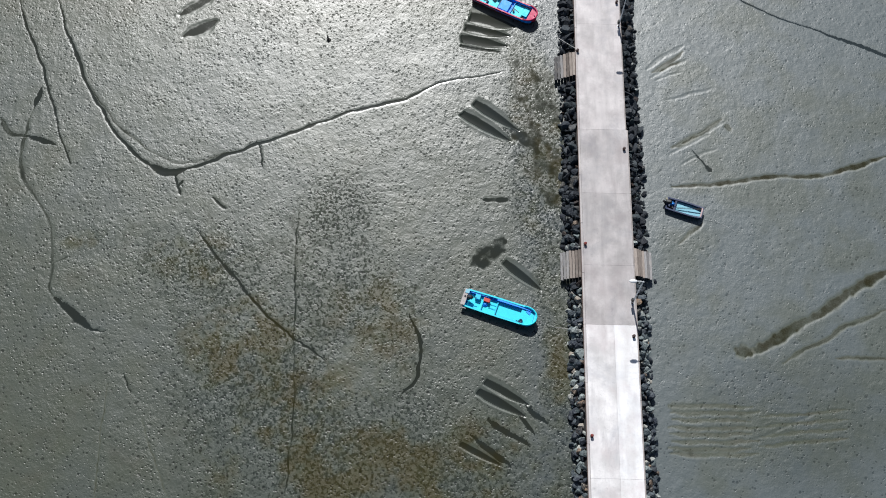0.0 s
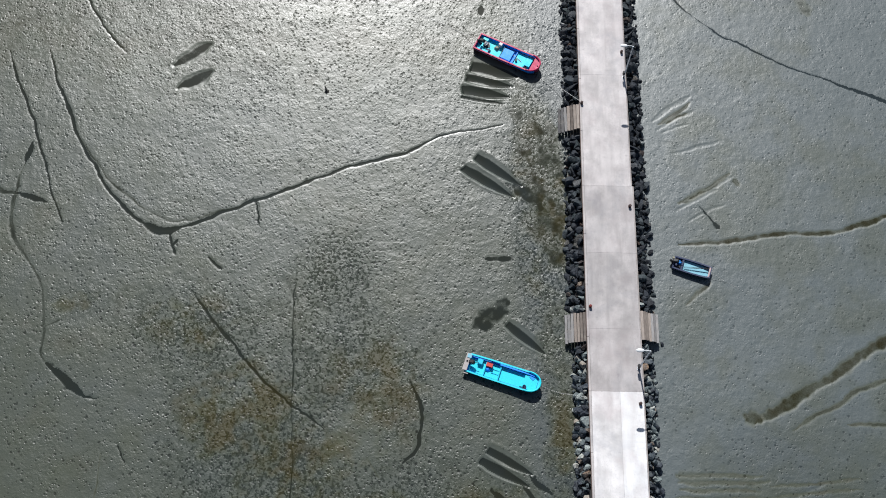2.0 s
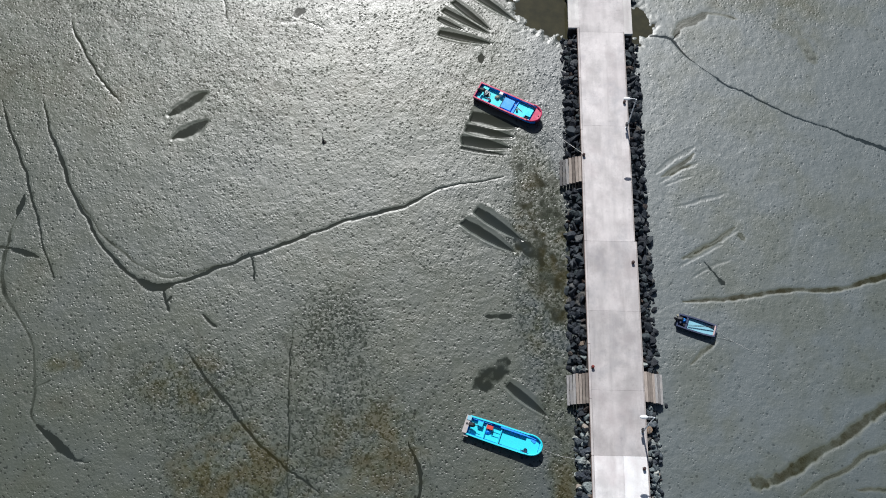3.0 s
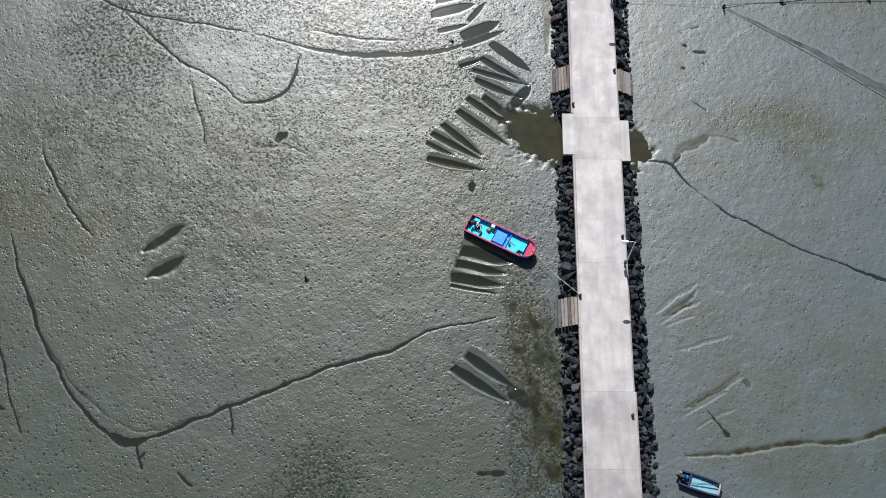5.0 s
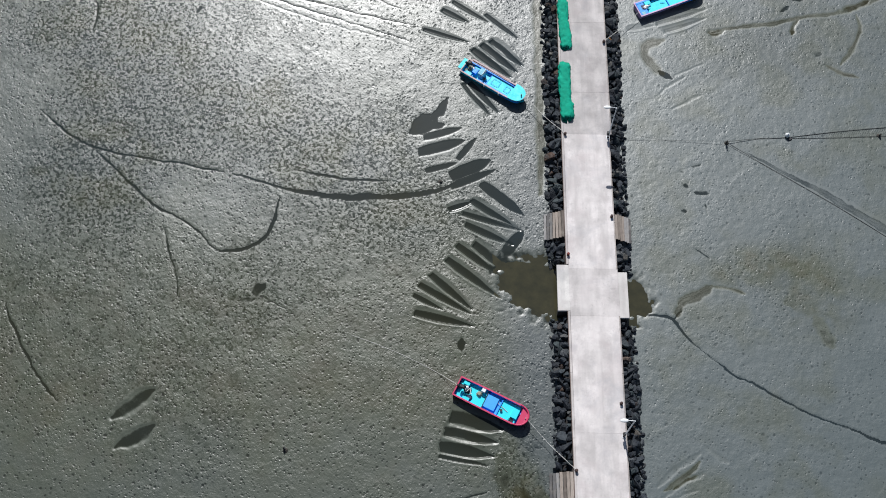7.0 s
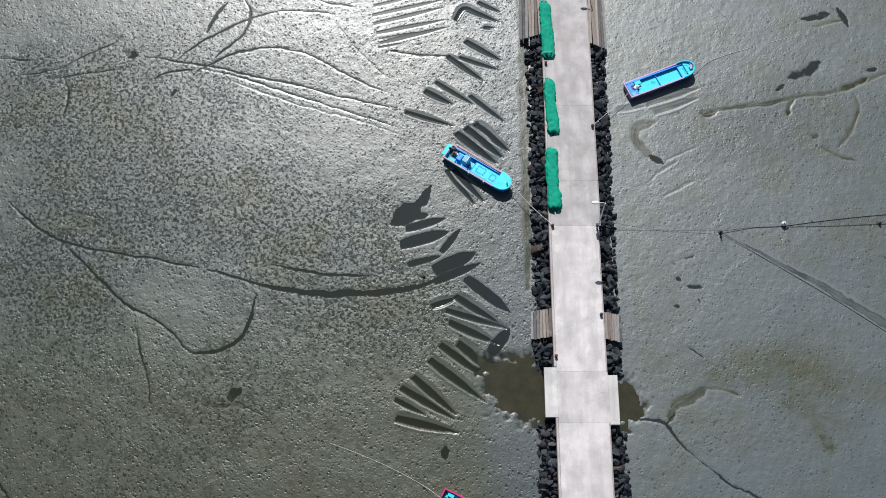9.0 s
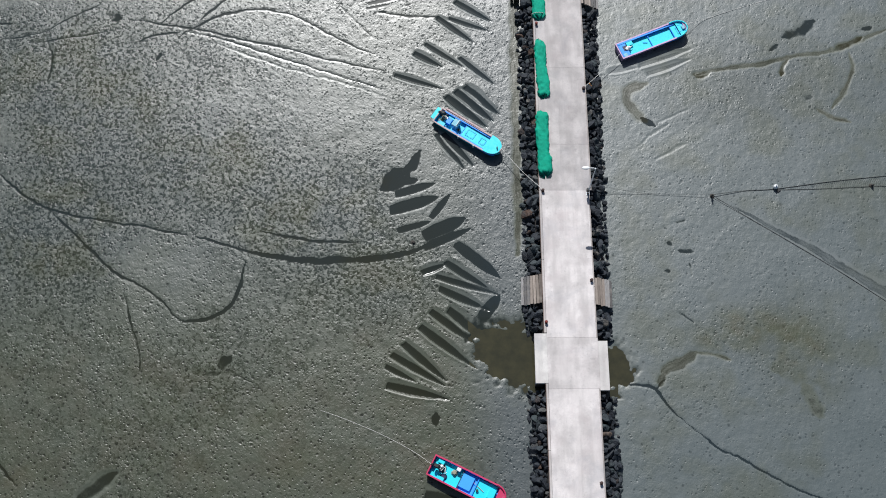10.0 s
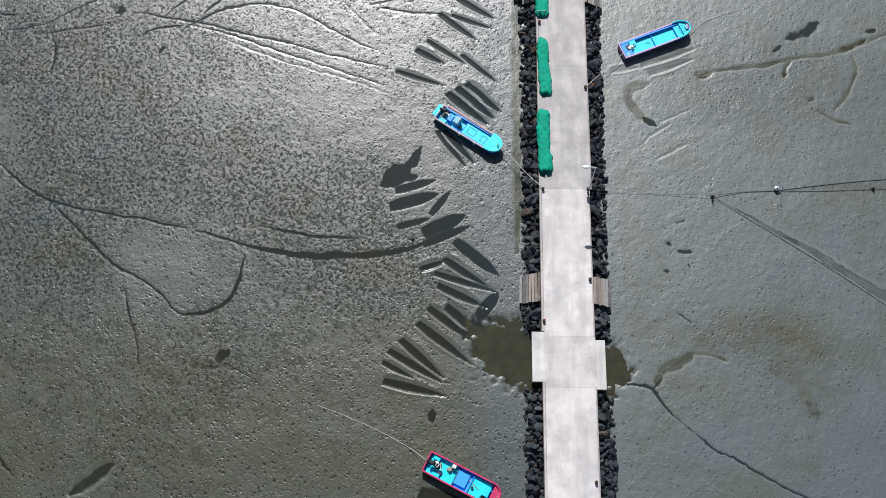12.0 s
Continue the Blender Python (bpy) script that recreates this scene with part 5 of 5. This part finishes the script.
for spot_xy in ((19.28, 33.8), (20.3, 66.6), (21.45, 99.3), (22.6, 133.2)):
    street_lamp(*spot_xy)


def bollard(x, y, red=False):
    u, v = pier_spot(x, y)
    ob = thing("bollard", on_pier(u, v), "squat red-topped iron mooring bollard" if red else "squat black iron mooring bollard", "bollard", "bollards along the pier")
    part("base_plate", bar((0.3, 0.3, 0.03), (0, 0, 0.015), bevel=0.008), IRON, ob)
    part("post", rod(0.11, 0.09, 0.24, (0, 0, 0.02)), IRON, ob)
    bm = rod(0.15, 0.15, 0.09, (0, 0, 0.25))
    rod(0.15, 0.08, 0.05, (0, 0, 0.34), bm=bm)
    part("cap", bm, RED_IRON if red else IRON, ob)


for x, y, red in ((15.5, 63.4, False), (19.75, 51.1, False), (14.95, 40.2, True), (19.15, 30.3, False), (14.38, 20.45, True), (20.3, 69.8, False),
                  (16.8, 99.75, False), (21.03, 89.8, False), (16.2, 85.58, True), (21.95, 111.6, False), (17.4, 119.85, True), (22.5, 131.5, False), (18.6, 9.5, False)):
    bollard(x, y, red)


# ---- green-covered nets ----
def net_cover(x, y, length, width, seed, tail):
    """A long heap of netting under a green cover, with its dark net showing at one end."""
    u, v = pier_spot(x, y)
    ob = thing("covered_net", on_pier(u, v, TOP, 1.0), "long net heap under a bright green mesh cover on the pier", "fishing net", "covered nets on the pier")
    rnd = random.Random(seed)
    rings, dark = [], []
    for k in range(45):
        s = k / 44
        y_at = (s - 0.5) * length
        full = min(1, (1 - abs(2 * s - 1) ** 16) ** 0.5 + 0.1) * (0.9 + 0.07 * math.sin(3.3 * s + seed) + 0.05 * math.sin(13 * s + 2 * seed) + 0.03 * math.sin(31 * s))
        off = 0.09 * math.sin(2.6 * s + seed) + 0.03 * math.sin(9 * s)
        ring = []
        for j in range(17):
            a = math.pi * j / 16
            r = 1 + 0.1 * noise.noise(Vector((j * 0.5, k * 0.3, seed * 7.0))) + 0.26 * noise.noise(Vector((j * 0.9, k * 0.4, seed * 3.0)))
            ring.append((off + width / 2 * full * math.cos(a) * r, y_at + 0.05 * rnd.uniform(-1, 1) + (0.9 * abs(2 * s - 1) ** 8) * noise.noise(Vector((j * 0.9, seed * 5.0, s * 2))), max(0.0, 0.42 * full ** 0.7 * math.sin(a) ** 0.5 * r)))
        rings.append(ring)
        if s < 0.5:
            dark.append([(off + 0.34 * width * full * math.cos(math.pi * j / 8), y_at * 1.03, 0.26 * full * math.sin(math.pi * j / 8)) for j in range(9)])
    bm, _ = loft(rings)
    for f in bm.faces:
        f.smooth = True
    part("cover", bm, GREEN, ob, "bright green mesh cover")
    bm, _ = loft(dark)
    part("net", bm, DARKNET, ob, "dark folded net")
    if tail:
        part("lashing", tube([(-0.5 * width * math.cos(a), -length * 0.44, 0.03 + 0.5 * math.sin(a)) for a in (math.pi * j / 10 for j in range(11))], 0.03), ROPE, ob)


net_cover(17.72, 124.3, 7.4, 1.5, 1, True)
net_cover(17.62, 114.2, 6.9, 1.42, 2, False)
net_cover(17.25, 105.2, 7.2, 1.6, 3, False)


# ---- ropes ----
def rope(points, label, radius=0.028, material=ROPE, name="mooring_rope", sag=0.0):
    line = spline([p[:2] for p in points], 6)
    zs = np.interp(np.linspace(0, 1, len(line)), np.linspace(0, 1, len(points)), [p[2] for p in points])
    pts = []
    for k, (p, z) in enumerate(zip(line, zs)):
        droop = sag * math.sin(math.pi * k / (len(line) - 1))
        pts.append((p[0], p[1], max(z - droop, level(p[0], p[1]) + radius * 0.6)))
    bm = tube(pts, radius, 5)
    me = bpy.data.meshes.new(name)
    bm.to_mesh(me)
    bm.free()
    me.materials.append(material)
    return tagged(new(name, me), label, "rope")


rope(((9.62, 32.5, 0.8), (11.5, 31.9, 0.4), (14.0, 31.1, 1.5)), "thin grey mooring rope from a bow to the pier", 0.014, sag=0.35)
rope(((11.15, 68.65, 0.95), (13.2, 66.2, 1.0), (15.5, 63.4, 2.05)), "thin pale mooring rope from the red boat to a bollard", 0.024, sag=0.3)
rope(((4.45, 72.25, 0.85), (2.6, 73.7, 0.25), (-0.6, 75.5, 0.02), (-3.7, 76.9, 0.02), (-6.2, 77.9, 0.02)), "thin pale anchor rope from the stern across the mud", 0.02, sag=0.2)
rope(((12.8, 105.15, 1.0), (14.9, 102.3, 1.4), (16.8, 99.75, 2.05)), "pale mooring rope from a bow to a bollard", 0.028, sag=0.3)
rope(((26.5, 116.3, 0.85), (24.3, 114.2, 1.0), (21.95, 111.6, 2.05)), "pale mooring rope from a stern to a bollard", 0.026, sag=0.35)
rope(((34.1, 119.75, 1.0), (36.5, 120.9, 0.1), (41.0, 122.4, 0.02), (47.5, 124.2, 0.02)), "pale anchor rope from a bow across the mud", 0.022)
rope(((27.6, 44.2, 0.6), (29.5, 43.2, 0.03), (31.0, 42.3, 0.02)), "thin anchor rope of the skiff on mud", 0.012)
rope(((21.6, 99.9, 1.9), (23.6, 100.4, 0.6), (28.0, 99.8, 0.05), (34.7, 99.4, 0.3)), "grey rope from the lamp post to a stake", 0.014, GREYROPE)
rope(((34.8, 99.4, 0.2), (38.2, 99.8, 0.05), (41.5, 99.9, 0.05), (48.0, 100.6, 0.05), (56.0, 101.2, 0.05)), "dark net head rope across the mud", 0.028, GREYROPE)
rope(((41.5, 99.8, 0.05), (46.0, 99.75, 0.05), (51.7, 99.85, 0.05), (57.0, 99.8, 0.05)), "dark net foot rope across the mud", 0.022, GREYROPE)
rope(((34.8, 99.3, 0.2), (37.6, 97.2, 0.06), (41.9, 94.1, 0.05), (46.1, 91.0, 0.05), (51.1, 87.0, 0.05), (55.0, 83.9, 0.05)), "dark drag rope across the mud", 0.026, GREYROPE)

# a strip of netting between the two net ropes
bm = bmesh.new()
for k in range(60):
    x = 43.0 + 0.2 * k
    y0, y1 = 99.76 + 0.01 * math.sin(k), 100.15 + 0.09 * (x - 43) ** 0.9
    tube([(x, y0, level(x, y0) + 0.02), (x + 0.12, (y0 + y1) / 2, level(x, (y0 + y1) / 2) + 0.02), (x, y1, level(x, y1) + 0.02)], 0.007, 4, bm)
me = bpy.data.meshes.new("net_strip")
bm.to_mesh(me)
me.materials.append(GREYROPE)
tagged(new("net_strip", me), "slack grey fishing net lying along its ropes", "fishing net", kind="stuff")


def stake(x, y, height, lean, label, radius=0.09):
    ob = thing("stake", pose(x, y, level(x, y) - 0.25, *lean), label, "stake")
    part("shaft", rod(radius, radius * 0.7, height + 0.25, sides=8), DRIFT, ob)
    part("knot", bar((0.26, 0.2, 0.14), (0.03, 0, height * 0.55 + 0.25), (8, 14, 30), 0.03), GREYROPE, ob, "dark knotted rope")
    part("footing", rod(0.34, 0.16, 0.22, (0.05, -0.04, 0.16), sides=9), DRIFT, ob, "mound of dark mud and weed")


stake(34.7, 99.35, 0.85, (8, -6, 20), "dark leaning stake with knotted rope in the mud")
stake(51.6, 100.0, 0.5, (10, 12, 0), "short dark stake holding the net rope")
stake(-12.4, 66.2, 0.6, (-14, 10, 50), "short black driftwood stump in the mud")
stake(3.1, 95.2, 0.25, (10, 20, 0), "small dark stub in the mud", 0.14)

buoy = thing("buoy", pose(41.55, 100.0, level(41.55, 100.0)), "white float on the net rope with a dark weight", "buoy")
bm = bmesh.new()
bmesh.ops.create_uvsphere(bm, u_segments=14, v_segments=9, radius=0.25, matrix=pose(-0.05, 0.05, 0.27) @ Matrix.Diagonal((1, 1, 1.1, 1)))
part("float", bm, WHITE, buoy)
part("collar", rod(0.07, 0.07, 0.2, (-0.05, 0.05, 0.5)), WHITE, buoy)
part("weight", bar((0.4, 0.3, 0.14), (0.25, -0.3, 0.06), (0, 0, 30), 0.03), BLACK, buoy, "dark weight")

bundle = thing("rope_bundle", on_pier(HALF + 0.6, 112.4, 0.95), "frayed orange rope bundle on the rocks", "rope")
for k in range(5):
    a = k * 1.26
    part("strand", tube([(0, 0, 0.28), (0.14 * math.cos(a), 0.18 * math.sin(a), 0.3), (0.2 * math.cos(a) + 0.12 * math.sin(3 * a), 0.36 * math.sin(a), 0.14)], 0.06, 5), ORANGE, bundle)
debris = thing("rock_lump", on_pier(HALF + 2.35, 36.9, 0.05), "dark lone rock on the mud by the steps", "rock")
ob = new("body", STONES[3])
ob.parent, ob.scale = debris, (0.3, 0.28, 0.22)

# ---- armour stones, last ----
DARK_BANK, DRY_BANK = "dark tumbled rock armour against the flank of the pier", "pale and dark dry rock armour against the pier flank"
riprap(-1, -25.0, 40.0, 10.0, 40.0, 0.29, DRY_BANK)
riprap(-1, 40.0, 79.2, 40.0, 79.2, 0.4, DARK_BANK)
riprap(-1, 84.7, 150.0, 84.7, 134.0, 0.4, DARK_BANK)
riprap(1, -25.0, 40.0, 10.0, 40.0, 0.37, DRY_BANK)
riprap(1, 40.0, 78.5, 40.0, 78.5, 0.45, DARK_BANK)
riprap(1, 83.9, 150.0, 83.9, 134.0, 0.45, DARK_BANK)
